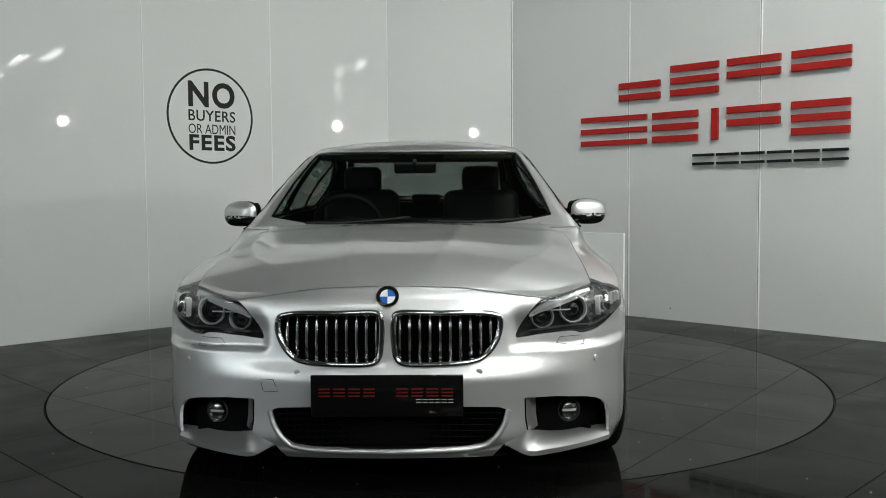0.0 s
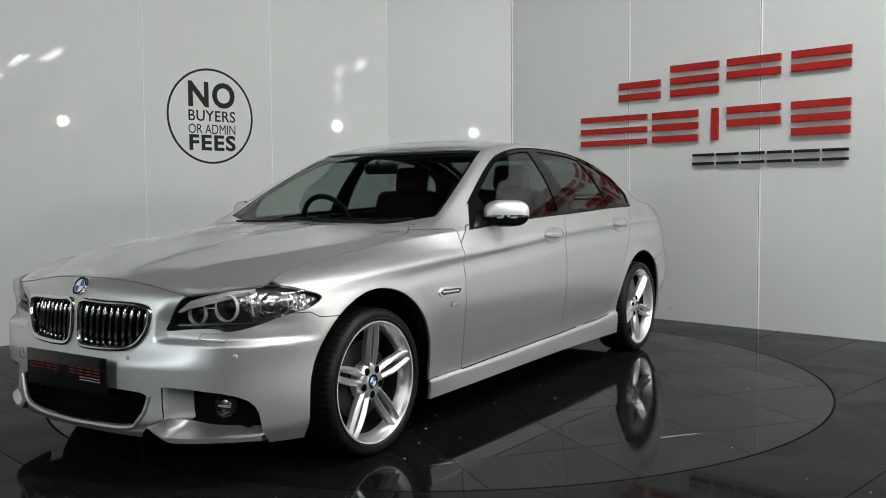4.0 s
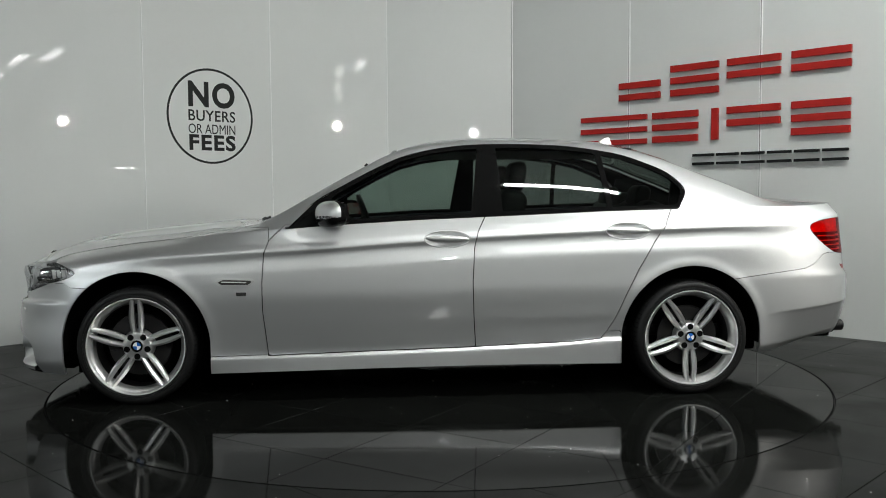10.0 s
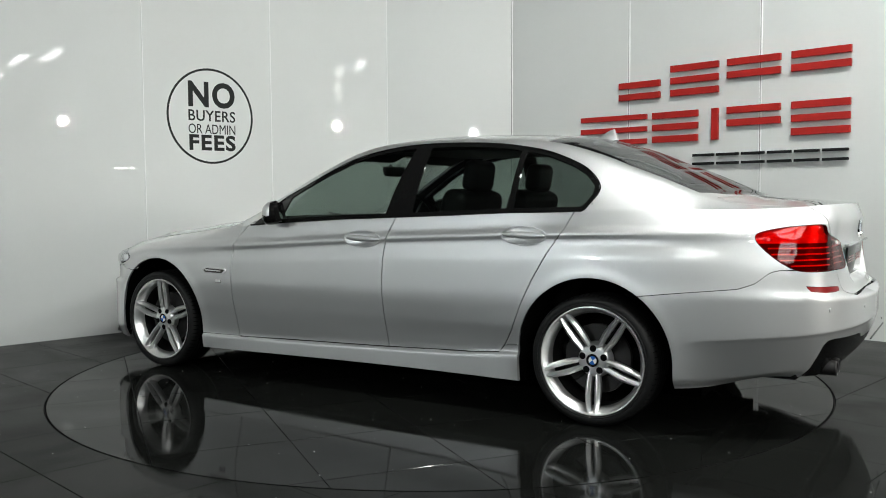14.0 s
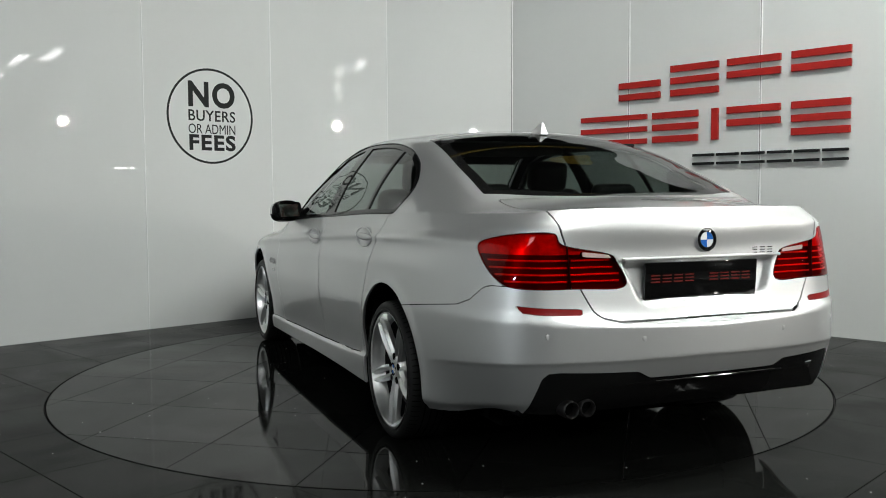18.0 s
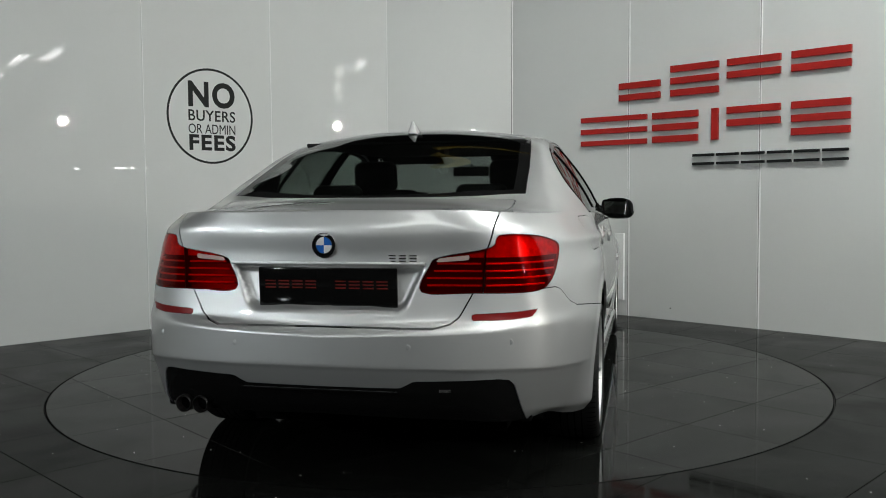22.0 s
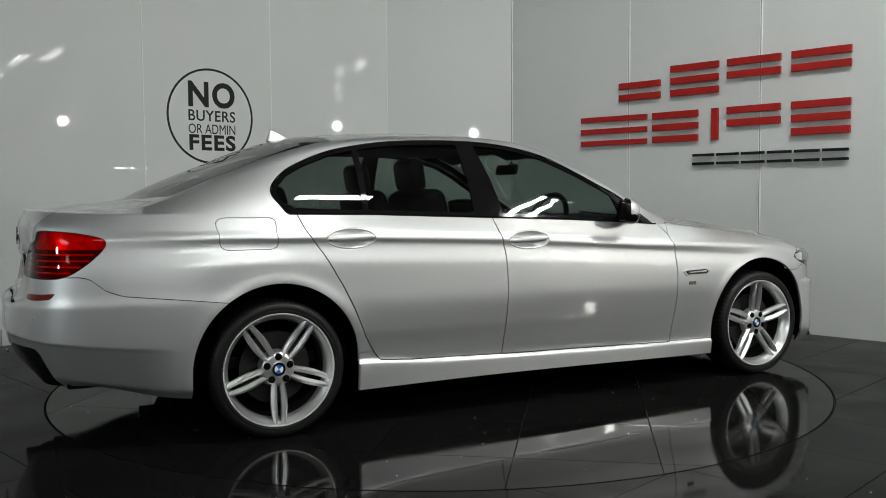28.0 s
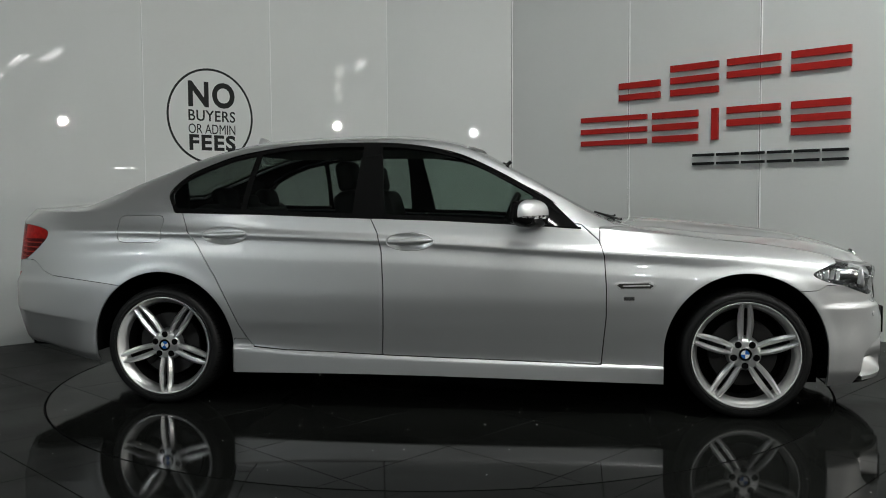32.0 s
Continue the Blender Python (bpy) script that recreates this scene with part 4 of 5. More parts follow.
def build_skin():
    half = skin()
    _, half = clip_to(half, arch)
    shell = half
    pieces = {}

    def take(key, field, gap=.0018):
        nonlocal half
        pieces[key], half = clip_to(half, field, gap)

    take("dlo", dlo, .0006)
    take("screen_front", screen_front, .0015)
    take("screen_rear", screen_rear, .0015)
    take("lamp", lambda V: np.maximum(sdf(LAMP, nose(V), V[:, 2]), 1.7 - V[:, 0]), .0015)
    take("tail", lambda V: np.maximum(sdf(TAIL, tail(V), V[:, 2]), V[:, 0] + 2.1), .0012)
    take("refl", lambda V: np.maximum(sdf(REFL, tail(V), V[:, 2]), V[:, 0] + 2.1), .0008)
    take("bonnet", bonnet_field, .002)
    take("kidney", on_front(KIDNEY), 0)
    take("intake", on_front(INTAKE), 0)
    take("fog", on_front(FOG), 0)
    take("valance", lambda V: np.maximum(sdf(VALANCE, V[:, 1], V[:, 2]), V[:, 0] + 2.2), .001)
    take("boot", boot_field, .0028)
    take("door_f", lambda V: np.maximum(sdf(DOOR_F, V[:, 0], V[:, 2]), .5 - V[:, 1]), .0026)
    take("door_r", lambda V: np.maximum(sdf(DOOR_R, V[:, 0], V[:, 2]), .5 - V[:, 1]), .0026)
    take("skirt", skirt_field)
    take("bumper_f", bumper_front)
    take("bumper_r", bumper_rear)
    take("fender", fender_field)
    pieces["body"] = half
    # a near-black sheet behind all gaps carries their shade
    hole = lambda V: np.minimum.reduce([dlo(V), screen_front(V), screen_rear(V), sdf(LAMP, nose(V), V[:, 2]) + 9 * (V[:, 0] < 1.7), sdf(TAIL, tail(V), V[:, 2]) + 9 * (V[:, 0] > -2.1),
                                        on_front(KIDNEY)(V), on_front(INTAKE)(V), on_front(FOG)(V)]) - .012
    _, shell = clip_to(shell, hole)
    return pieces, offset(shell, -.014)


SKIN, SHELL = build_skin()
panel("gap_shade", SHELL, SHADE, car, "black sheet behind the shut lines, standing in for their shade", True, 0)
FLAP = rounded([(-1.735, .995), (-1.61, 1.0), (-1.495, .995), (-1.487, .93), (-1.495, .865), (-1.61, .86), (-1.725, .865), (-1.74, .93)], 4)
flap, right_half = clip_to(SKIN["body"], lambda V: np.maximum(sdf(FLAP, V[:, 0], V[:, 2]), .6 - V[:, 1]), .0015)
body = put("body_frame", *with_flange(*main_piece(*welded(*joined(main_piece(*SKIN["body"]), mirrored(*main_piece(*right_half))))), .012), PAINT, car, "silver roof, pillars and rear wings")
panel("fuel_flap", flap, PAINT, body, "silver fuel flap", False, .012, -1)
panel("bonnet", offset(SKIN["bonnet"], .002), PAINT, car, "silver bonnet with two soft ridges", True)
boot = panel("boot_lid", SKIN["boot"], PAINT, car, "silver boot lid with a plate recess", True)
bumper_f = panel("front_bumper", SKIN["bumper_f"], PAINT, car, "silver sports front bumper", True)
bumper_r = panel("rear_bumper", SKIN["bumper_r"], PAINT, car, "silver rear bumper", True)
for name, key, field, rim, glass, lab in (("windscreen", "screen_front", screen_front, .016, SCREENGLASS, "raked tinted windscreen"), ("rear_window", "screen_rear", screen_rear, .050, REARGLASS, "dark tinted rear window")):
    clear, edge = clip_to(SKIN[key], lambda V: field(V) + rim)
    pane = panel(name, offset(clear, -.004), glass, car, lab, True, 0)
    panel("black_border", offset(edge, -.004), BLACK, pane, "black printed border", True, 0)


def roof_edge():
    """Silver tube added on the roof's front edge above the windscreen, catching its highlight."""
    V = SKIN["body"][0]
    V = V[(np.abs(V[:, 1]) < .60) & (V[:, 0] > -.1) & (V[:, 0] < .2) & (V[:, 2] > 1.3)]
    pts = []
    for y in np.linspace(-.53, .53, 31):
        x = .135 - .05 * (y / .6) ** 2
        near = V[np.argsort((V[:, 0] - x) ** 2 + (V[:, 1] - abs(y)) ** 2)[:4]]
        pts.append((x + .004, y, near[:, 2].mean() + .001))
    part("roof_edge", tube(pts, .0045, 8), PAINT, body, "silver tube added along the roof's front edge for its highlight", True)


roof_edge()


def panes(side):
    """The side windows: black surround, three panes, the pillar strips between."""
    whole = SKIN["dlo"]
    cuts = [("side_window", lambda V: np.maximum.reduce([dlo(V) + .020, -.285 - .15 * (V[:, 2] - .97) - V[:, 0], V[:, 0] - .46]), GLASS),
            ("side_window", lambda V: np.maximum.reduce([dlo(V) + .020, V[:, 0] + .460 - .04 * (V[:, 2] - 1), -(V[:, 0] + 1.032 - .08 * (V[:, 2] - 1.0))]), DARKGLASS),
            ("quarter_window", lambda V: np.maximum(dlo(V) + .020, V[:, 0] + 1.062 - .08 * (V[:, 2] - 1.0)), DARKGLASS)]
    rest = whole
    for name, f, glass in cuts:
        got, rest = clip_to(rest, f)
        panel(name, offset(got, -.005), glass, car, "", False, 0, side)
    panel("window_surround", offset(rest, .001), BLACK, car, "gloss black window surround", False, .010, side)


def lamp_front(side):
    lens = panel("headlight", SKIN["lamp"], CLEAR, car, "clear headlight with two bright rings", False, 0, side)
    V, F = SKIN["lamp"]
    N = vertex_normals(V, F)
    depth = .075
    bowl = (V - np.array([.85, .25, -.05]) * depth, F)
    facet, dark = clip_to(bowl, lambda V: .715 + .5 * (.66 - V[:, 2]) - V[:, 1])
    panel("housing", dark, LAMPDARK, lens, "dark lamp housing", False, 0, side)
    panel("facet_reflector", facet, FACET, lens, "silvery faceted side reflector", False, 0, side)
    # side wall of the housing
    E = np.vstack([F[:, [0, 1]], F[:, [1, 2]], F[:, [2, 0]]])
    have = {tuple(e) for e in E.tolist()}
    rim = [(a, b) for a, b in have if (b, a) not in have]
    W = np.vstack([V - N * .001, bowl[0]])
    n = len(V)
    Q = [(a, b, b + n) for a, b in rim] + [(a, b + n, a + n) for a, b in rim]
    w = (W, np.array(Q))
    w = w if side > 0 else mirrored(*w)
    put("wall", *w, LAMPDARK, lens)
    for x, y, z, r in ((2.080, .666, .674, .052), (2.120, .550, .650, .042)):
        m = pose(x, y * side, z, 0, 84, 10 * side)
        part("ring", lathe([(r * .87, -.014), (r * .89, .004), (r * .94, .009), (r * 1.00, .007), (r * 1.03, -.006)], 40, m), LIGHTRING, lens, "bright light ring", True)
        part("projector", ellipsoid((0, 0, -.022), (r * .66, r * .66, .022), 14, 2, m), PLATE, lens, "glossy projector lens", True)
        part("cup", lathe([(r * .66, -.03), (r * .82, -.006)], 40, m), LAMPDARK, lens, "", True)
    # bright eyebrow bar over the two rings
    bm = bmesh.new()
    prev = None
    for x, y, z, w in ((2.162, .500, .660, .006), (2.150, .540, .684, .014), (2.122, .605, .704, .017), (2.074, .675, .722, .015), (2.018, .735, .735, .009)):
        q = [bm.verts.new((x, y * side, z + w)), bm.verts.new((x + .010, y * side, z)), bm.verts.new((x + .004, y * side, z - w)), bm.verts.new((x - .02, y * side, z - w)), bm.verts.new((x - .02, y * side, z + w))]
        if prev:
            for a in range(5):
                bm.faces.new((prev[a], prev[(a + 1) % 5], q[(a + 1) % 5], q[a]))
        else:
            bm.faces.new(q)
        prev = q
    bm.faces.new(prev)
    part("brow", bm, LIGHTRING, lens, "bright eyebrow bar", True)
    # silvery side reflector behind ribs, with a faint amber bulb
    part("reflector_bowl", ellipsoid((1.955, .795 * side, .688), (.075, .030, .044), 14, 2.4), LAMPBACK, lens, "silvery side reflector", True)
    for j in range(7):
        part("reflector_rib", slab((-.003, -.010, -.036 + .003 * j), (.003, .010, .036 - .003 * j), .002, 1, pose(2.045 - .030 * j, (.762 + .0165 * j) * side, .682 + .003 * j, 0, 8 + 6 * (j % 2), -35 * side)), LIGHTRING, lens)
    part("cross_blade", slab((-.010, -.046, -.0022), (.008, .046, .0022), .0015, 1, pose(2.114, .607 * side, .674, 5 * side, 0, -22 * side)), LIGHTRING, lens)
    part("bulb", ellipsoid((2.005, .800 * side, .672), (.014, .012, .014), 12, 2), AMBERBULB, lens, "amber indicator bulb", True)
    part("lower_sill", tube([(2.165, .50 * side, .606), (2.14, .575 * side, .611), (2.105, .66 * side, .616), (2.06, .745 * side, .615), (1.98, .82 * side, .642)], .006), LAMPDARK, lens, "dark lower trim", True)


LIGHTRING = mat("bright_lamp_trim", (0.76, 0.76, 0.755), 0.25, 0.3, 0.5, 0.15, 90)


def facet_mat():
    """A pressed reflector: bright metal broken into small tilted facets."""
    m, nt, b = nodes_of("faceted_lamp_reflector")
    b.inputs["Base Color"].default_value = (.72, .72, .72, 1)
    b.inputs["Metallic"].default_value = .9
    b.inputs["Roughness"].default_value = .16
    tc = nt.nodes.new("ShaderNodeTexCoord")
    cells = nt.nodes.new("ShaderNodeTexVoronoi")
    cells.inputs["Scale"].default_value = 55
    nt.links.new(tc.outputs["Object"], cells.inputs["Vector"])
    bp = nt.nodes.new("ShaderNodeBump")
    bp.inputs["Strength"].default_value = .7
    bp.inputs["Distance"].default_value = .006
    nt.links.new(cells.outputs["Distance"], bp.inputs["Height"])
    nt.links.new(bp.outputs[0], b.inputs["Normal"])
    return m


FACET = facet_mat()
AMBERBULB = mat("amber_bulb", (0.45, 0.30, 0.25), 0.15, 0, 0.8, 0.1, 90)


def lamp_rear(side):
    split = lambda V: (V[:, 1] - .572 - .06 * (V[:, 2] - .85))
    inner, outer = clip_to(SKIN["tail"], split, .0015)
    for piece, lab in ((outer, "red wrap-round tail light"), (inner, "red tail light on the boot lid")):
        lens = panel("tail_light", piece, REDLENS, car, lab, False, 0, side)
        V, F = piece
        back = (V + np.array([.9, -.3, 0]) * .016, F)
        if piece is inner:
            rev, back = clip_to(back, lambda V: sdf([(.40, .858), (.515, .866), (.52, .884), (.41, .872)], V[:, 1], V[:, 2]))
            panel("reversing_lamp", (rev[0] - np.array([.016, 0, 0]), rev[1]), REVERSE, lens, "clear reversing lamp", False, .004, side)
        # a bright block on top, thin light strips over dark below
        block, dark = clip_to(back, lambda V: .874 - V[:, 2])
        put("reflector", *(block if side > 0 else mirrored(*block)), REDBLOCK, lens, "bright red reflector block")
        panel("rib", (dark[0] + np.array([.010, -.003, 0]), dark[1]), REDDARK, lens, "dark red backing", False, 0, side)
        across = tail(V)
        for z in (.777, .802, .827, .853):
            line = []
            for a in np.arange(across.min() + .012, across.max() - .010, .012):
                if sdf(TAIL, np.array([a]), np.array([z]))[0] > -.012:
                    continue
                w = 1 / ((across - a) ** 2 + (V[:, 2] - z) ** 2 + 1e-5) ** 2
                q = (V * w[:, None]).sum(0) / w.sum() + np.array([.9, -.3, 0]) * .014
                line.append((q[0], q[1] * side, z))
            if len(line) > 2:
                part("light_strip", tube(line, .0038, 6), REDSTRIP, lens, "", True)
        W, Q = walls_of(V, F, np.array([.9, -.3, 0]) * .03)
        w = (W, Q) if side > 0 else mirrored(W, Q)
        put("wall", *w, REDDARK, lens)


REDDARK = mat("dark_red_rib", (0.045, 0.005, 0.005), 0.30, 0, 0, 0.1, 100)
REDBLOCK = mat("red_reflector_block", (0.85, 0.30, 0.26), 0.3, 0.3, 0.0, 0.5, 45, 0.5, 0.2)
REDSTRIP = mat("bright_red_light_strip", (0.88, 0.45, 0.40), 0.35, 0.0, 0.0, 0.3, 60)
REVERSE = mat("clear_reversing_lens", (0.72, 0.52, 0.48), 0.2, 0.3, 0.6, 0.15, 60)


def body_y(x, z):
    """Half width of the car's side near a place on it."""
    V = SIDE_V
    d = (V[:, 0] - x) ** 2 + (V[:, 2] - z) ** 2
    return float(V[np.argmin(d), 1])


def nose_x(y, z):
    d = (FRONT_V[:, 1] - y) ** 2 + (FRONT_V[:, 2] - z) ** 2
    return float(FRONT_V[np.argmin(d), 0])


def tail_x(y, z):
    d = (REAR_V[:, 1] - y) ** 2 + (REAR_V[:, 2] - z) ** 2
    return float(REAR_V[np.argmin(d), 0])


SIDE_V = np.vstack([SKIN[k][0] for k in ("door_f", "door_r", "fender", "skirt", "body")])
SIDE_V = SIDE_V[SIDE_V[:, 1] > .7]
FRONT_V = np.vstack([SKIN[k][0] for k in ("bumper_f", "kidney", "intake", "fog", "bonnet")])
FRONT_V = FRONT_V[FRONT_V[:, 0] > 1.9]
REAR_V = np.vstack([SKIN[k][0] for k in ("bumper_r", "boot")])
REAR_V = REAR_V[REAR_V[:, 0] < -2.2]


def kidneys(side):
    cut = SKIN["kidney"]
    V, F = cut
    # rounded chrome frame along the outline
    out = np.array(KIDNEY)
    mid = out.mean(0)
    path = []
    for y, z in out:
        d = np.array([y, z]) - mid
        q = np.array([y, z]) - d / np.linalg.norm(d) * .0085
        path.append((nose_x(max(y, .004), z), float(q[0]), float(q[1])))
    xs = np.array([q[0] for q in path])
    xs = np.convolve(np.concatenate([xs[-3:], xs, xs[:3]]), np.ones(7) / 7, "valid")
    surround = part("grille", tube([(float(x) + .001, y * side, z) for x, (_, y, z) in zip(xs, path)], .0115, 12, True), CHROME, car, "chrome kidney grille with vertical bars", True)
    # this black sheet paints the shade behind the bars
    panel("backing", (V - np.array([.055, 0, 0]), F), SHADE, surround, "black sheet behind the grille bars, for the shade there", False, 0, side)
    for k in range(10):
        y = .040 + .0355 * k
        lo = np.interp(y, [.02, .09, .23, .33, .388, .41], [.52, .505, .505, .522, .585, .65]) + .008
        hi = np.interp(y, [.02, .03, .26, .37, .41], [.65, .678, .678, .668, .645]) - .006
        zs = [lo + (hi - lo) * j / 8 for j in range(9)]
        fit = np.polyfit(zs, [nose_x(y, z) for z in zs], 2)
        bm = bmesh.new()
        prev = None
        for j, z in enumerate(zs):
            x = float(np.polyval(fit, z)) - .006 - .016 * (j / 8) ** 8 - .010 * (1 - j / 8) ** 6
            w = .0062 * (1 - .35 * (j / 8) ** 6)
            q = [bm.verts.new((x - .006 * abs(math.sin(a)) ** 2, (y + w * math.sin(a)) * side, z)) for a in (-1.5, -.9, -.4, 0, .4, .9, 1.5)]
            q += [bm.verts.new((x - .03, (y + .003) * side, z)), bm.verts.new((x - .03, (y - .003) * side, z))]
            if prev:
                for a in range(9):
                    bm.faces.new((prev[a], prev[(a + 1) % 9], q[(a + 1) % 9], q[a]))
            prev = q
        bm.faces.new(prev)
        part("bar", bm, GRILLEBAR, surround, "", True)


GRILLEBAR = mat("bright_grille_bar", (0.72, 0.72, 0.72), 0.10, 1.0, 0, 0.05, 100)


def lower_front():
    """Intake and fog-light recesses of the front bumper, closed by sheets of painted shade."""
    V, F = SKIN["intake"]
    V = V - np.array([.05, 0, 0])
    intake = panel("air_intake", (V, F), SHADE, bumper_f, "black sheet closing the lower air intake, for its shade", True, 0)
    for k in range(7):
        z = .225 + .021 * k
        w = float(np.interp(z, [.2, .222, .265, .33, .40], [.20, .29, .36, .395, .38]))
        part("mesh_bar", slab((-.006, -w, -.0022), (.006, w, .0022), .0015, 1, pose(2.255, 0, z)), SHADE, intake)
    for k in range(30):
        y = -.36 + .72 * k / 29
        part("mesh_strut", slab((-.004, -.0018, .0), (.004, .0018, .145), .001, 1, pose(2.252, y, .225 if abs(y) < .3 else .255)), SHADE, intake)
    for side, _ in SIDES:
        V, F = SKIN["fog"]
        rec = panel("fog_recess", (V - np.array([.10, .0, 0]), F), SHADE, bumper_f, "black sheet at the back of the fog light recess, for its shade", False, 0, side)
        m = pose(2.085, .650 * side, .300, 0, 86, 14 * side)
        part("fog_light", lathe([(.0, -.02), (.030, -.016), (.036, -.002), (.039, .006), (.043, .004), (.046, -.02)], 32, m), LAMPDARK, rec, "round fog light", True)
        part("fog_reflector", ellipsoid((0, 0, -.006), (.031, .031, .010), 12, 2, m), FOGLENS, rec, "", True)
        part("fog_bar", slab((-.004, -.026, -.002), (.004, .026, .010), .002, 1, m), LIGHTRING, rec)
        part("fog_lens", ellipsoid((0, 0, .004), (.036, .036, .012), 12, 2, m), CLEAR, rec, "clear fog light lens", True)
        blade(side)
        fog_cheek(side)
    lower_lip()


def lower_lip():
    """The rounded silver lip round the lower edge of the air intake."""
    half = [(.421, .342), (.404, .290), (.371, .243), (.337, .217), (.264, .207), (.13, .205), (0, .205)]
    t = np.arange(7.0)
    q = np.linspace(0, 6, 40)
    ys, zs = pchip(t, np.array([p[0] for p in half]), q), pchip(t, np.array([p[1] for p in half]), q)
    run = [(nose_x(y, z) - .004, y, z) for y, z in zip(ys, zs)]
    part("lower_lip", tube(run + [(x, -y, z) for x, y, z in run[-2::-1]], .0105, 10), PAINT, bumper_f, "rounded silver lip under the air intake", True, 60)


def fog_cheek(side):
    """The silver inner cheek of the fog light recess, slanting back and outwards."""
    edge = [(.478, .383), (.479, .35), (.480, .31), (.487, .264), (.470, .250)]
    bm = bmesh.new()
    rows = []
    for k in range(6):
        u = k / 5
        rows.append([bm.verts.new((nose_x(y, z) - .002 - .125 * u - .01 * math.sin(math.pi * u), (y + .003 + .050 * u) * side, z - .012 * u)) for y, z in edge])
    for a, c in zip(rows, rows[1:]):
        for j in range(len(edge) - 1):
            bm.faces.new((a[j], a[j + 1], c[j + 1], c[j]) if side < 0 else (a[j + 1], a[j], c[j], c[j + 1]))
    part("fog_cheek", bm, PAINT, bumper_f, "silver inner cheek of the fog light recess", True, 60)


def blade(side):
    """The sloping silver blade under the fog light: back edge, front edge, turned-under lip."""
    front = np.array([(2.052, .806, .199), (2.135, .713, .197), (2.200, .591, .190), (2.228, .513, .187), (2.245, .450, .204), (2.258, .402, .222)])
    back = np.array([(1.99, .812, .226), (2.030, .735, .226), (2.095, .60, .228), (2.143, .52, .240), (2.232, .487, .264), (2.254, .406, .226)])
    t = np.arange(6.0)
    q = np.concatenate([np.linspace(0, 3, 22), np.linspace(3, 5, 10)[1:]])
    line = lambda P: np.stack([pchip(t, P[:, k], q) for k in range(3)], 1)
    f, b = line(front), line(back)
    tuck = np.clip((5 - q) / 1.5, .04, 1)[:, None]
    lines = [b - (.012, 0, .02), b, (b * .66 + f * .34), (b * .33 + f * .67), f, f - np.array((.003, .0, .018)) * tuck, f - np.array((.05, .006, .022)) * tuck, f - np.array((.12, .01, .006)) * tuck]
    bm = bmesh.new()
    rows = [[bm.verts.new((x, y * side, z)) for x, y, z in L] for L in lines]
    for a, c in zip(rows, rows[1:]):
        for k in range(len(q) - 1):
            bm.faces.new((a[k], a[k + 1], c[k + 1], c[k]))
    part("bumper_blade", bm, PAINT, bumper_f, "silver blade below the fog light", True, 40)


FOGLENS = mat("fog_lamp_reflector", (0.22, 0.22, 0.215), 0.2, 0.9, 0.0, 0.6, 90)


def walls_of(V, F, d):
    """The side walls that join an opening to a copy of it moved by d."""
    E = np.vstack([F[:, [0, 1]], F[:, [1, 2]], F[:, [2, 0]]])
    have = {tuple(e) for e in E.tolist()}
    rim = [(a, b) for a, b in have if (b, a) not in have and max(abs(V[a, 1]), abs(V[b, 1])) > 1e-4]
    idx = sorted({v for e in rim for v in e})
    pos = {v: k for k, v in enumerate(idx)}
    W = np.vstack([V[idx], V[idx] + np.asarray(d)])
    n = len(idx)
    Q = [(pos[a], pos[b], pos[b] + n) for a, b in rim] + [(pos[a], pos[b] + n, pos[a] + n) for a, b in rim]
    return W, np.array(Q)


def mirror_shell(side, upper):
    """The cap, the rim behind it or the lower half of a mirror housing: rounded in front, cut flat and leaning behind."""
    bm = ellipsoid((0, 0, 0), (.066, .117, .069), 24, 2.8)
    for v in bm.verts:
        v.co.x = max(v.co.x, -.034 + .22 * (v.co.z + .06))
        v.co.z += -.010 * max(0, v.co.x) / .06
    cut = bmesh.ops.bisect_plane(bm, geom=bm.verts[:] + bm.edges[:] + bm.faces[:], plane_co=(0, 0, -.016 if upper else -.0175), plane_no=(-.10, 0, -1 if upper else 1), clear_outer=True)
    rim = [e for e in cut["geom_cut"] if isinstance(e, bmesh.types.BMEdge)]
    bmesh.ops.contextual_create(bm, geom=rim)
    if upper:
        front = upper == "cap"
        bmesh.ops.bisect_plane(bm, geom=bm.verts[:] + bm.edges[:] + bm.faces[:], plane_co=(.012 if front else .0125, 0, 0), plane_no=(-1 if front else 1, 0, 0), clear_outer=True)
    bmesh.ops.transform(bm, matrix=pose(.448, .948 * side, 1.004, 0, 0, 33 * side), verts=bm.verts)
    return bm


def plaque(outline, scale, low, high, side):
    """A flat plate on the car's side, its outline given along and up."""
    mid = np.mean(outline, 0)
    bm = bmesh.new()
    pts = [(mid + (np.array(p) - mid) * (1 - (1 - scale) * np.array([.35, 1.0]))) for p in outline]
    ys = [body_y(x, z) for x, z in pts]
    lo = [bm.verts.new((x, (y + low) * side, z)) for (x, z), y in zip(pts, ys)]
    hi = [bm.verts.new((x, (y + high) * side, z)) for (x, z), y in zip(pts, ys)]
    bm.faces.new(hi)
    for k in range(len(pts)):
        bm.faces.new((lo[k], lo[(k + 1) % len(pts)], hi[(k + 1) % len(pts)], hi[k]))
    return bm


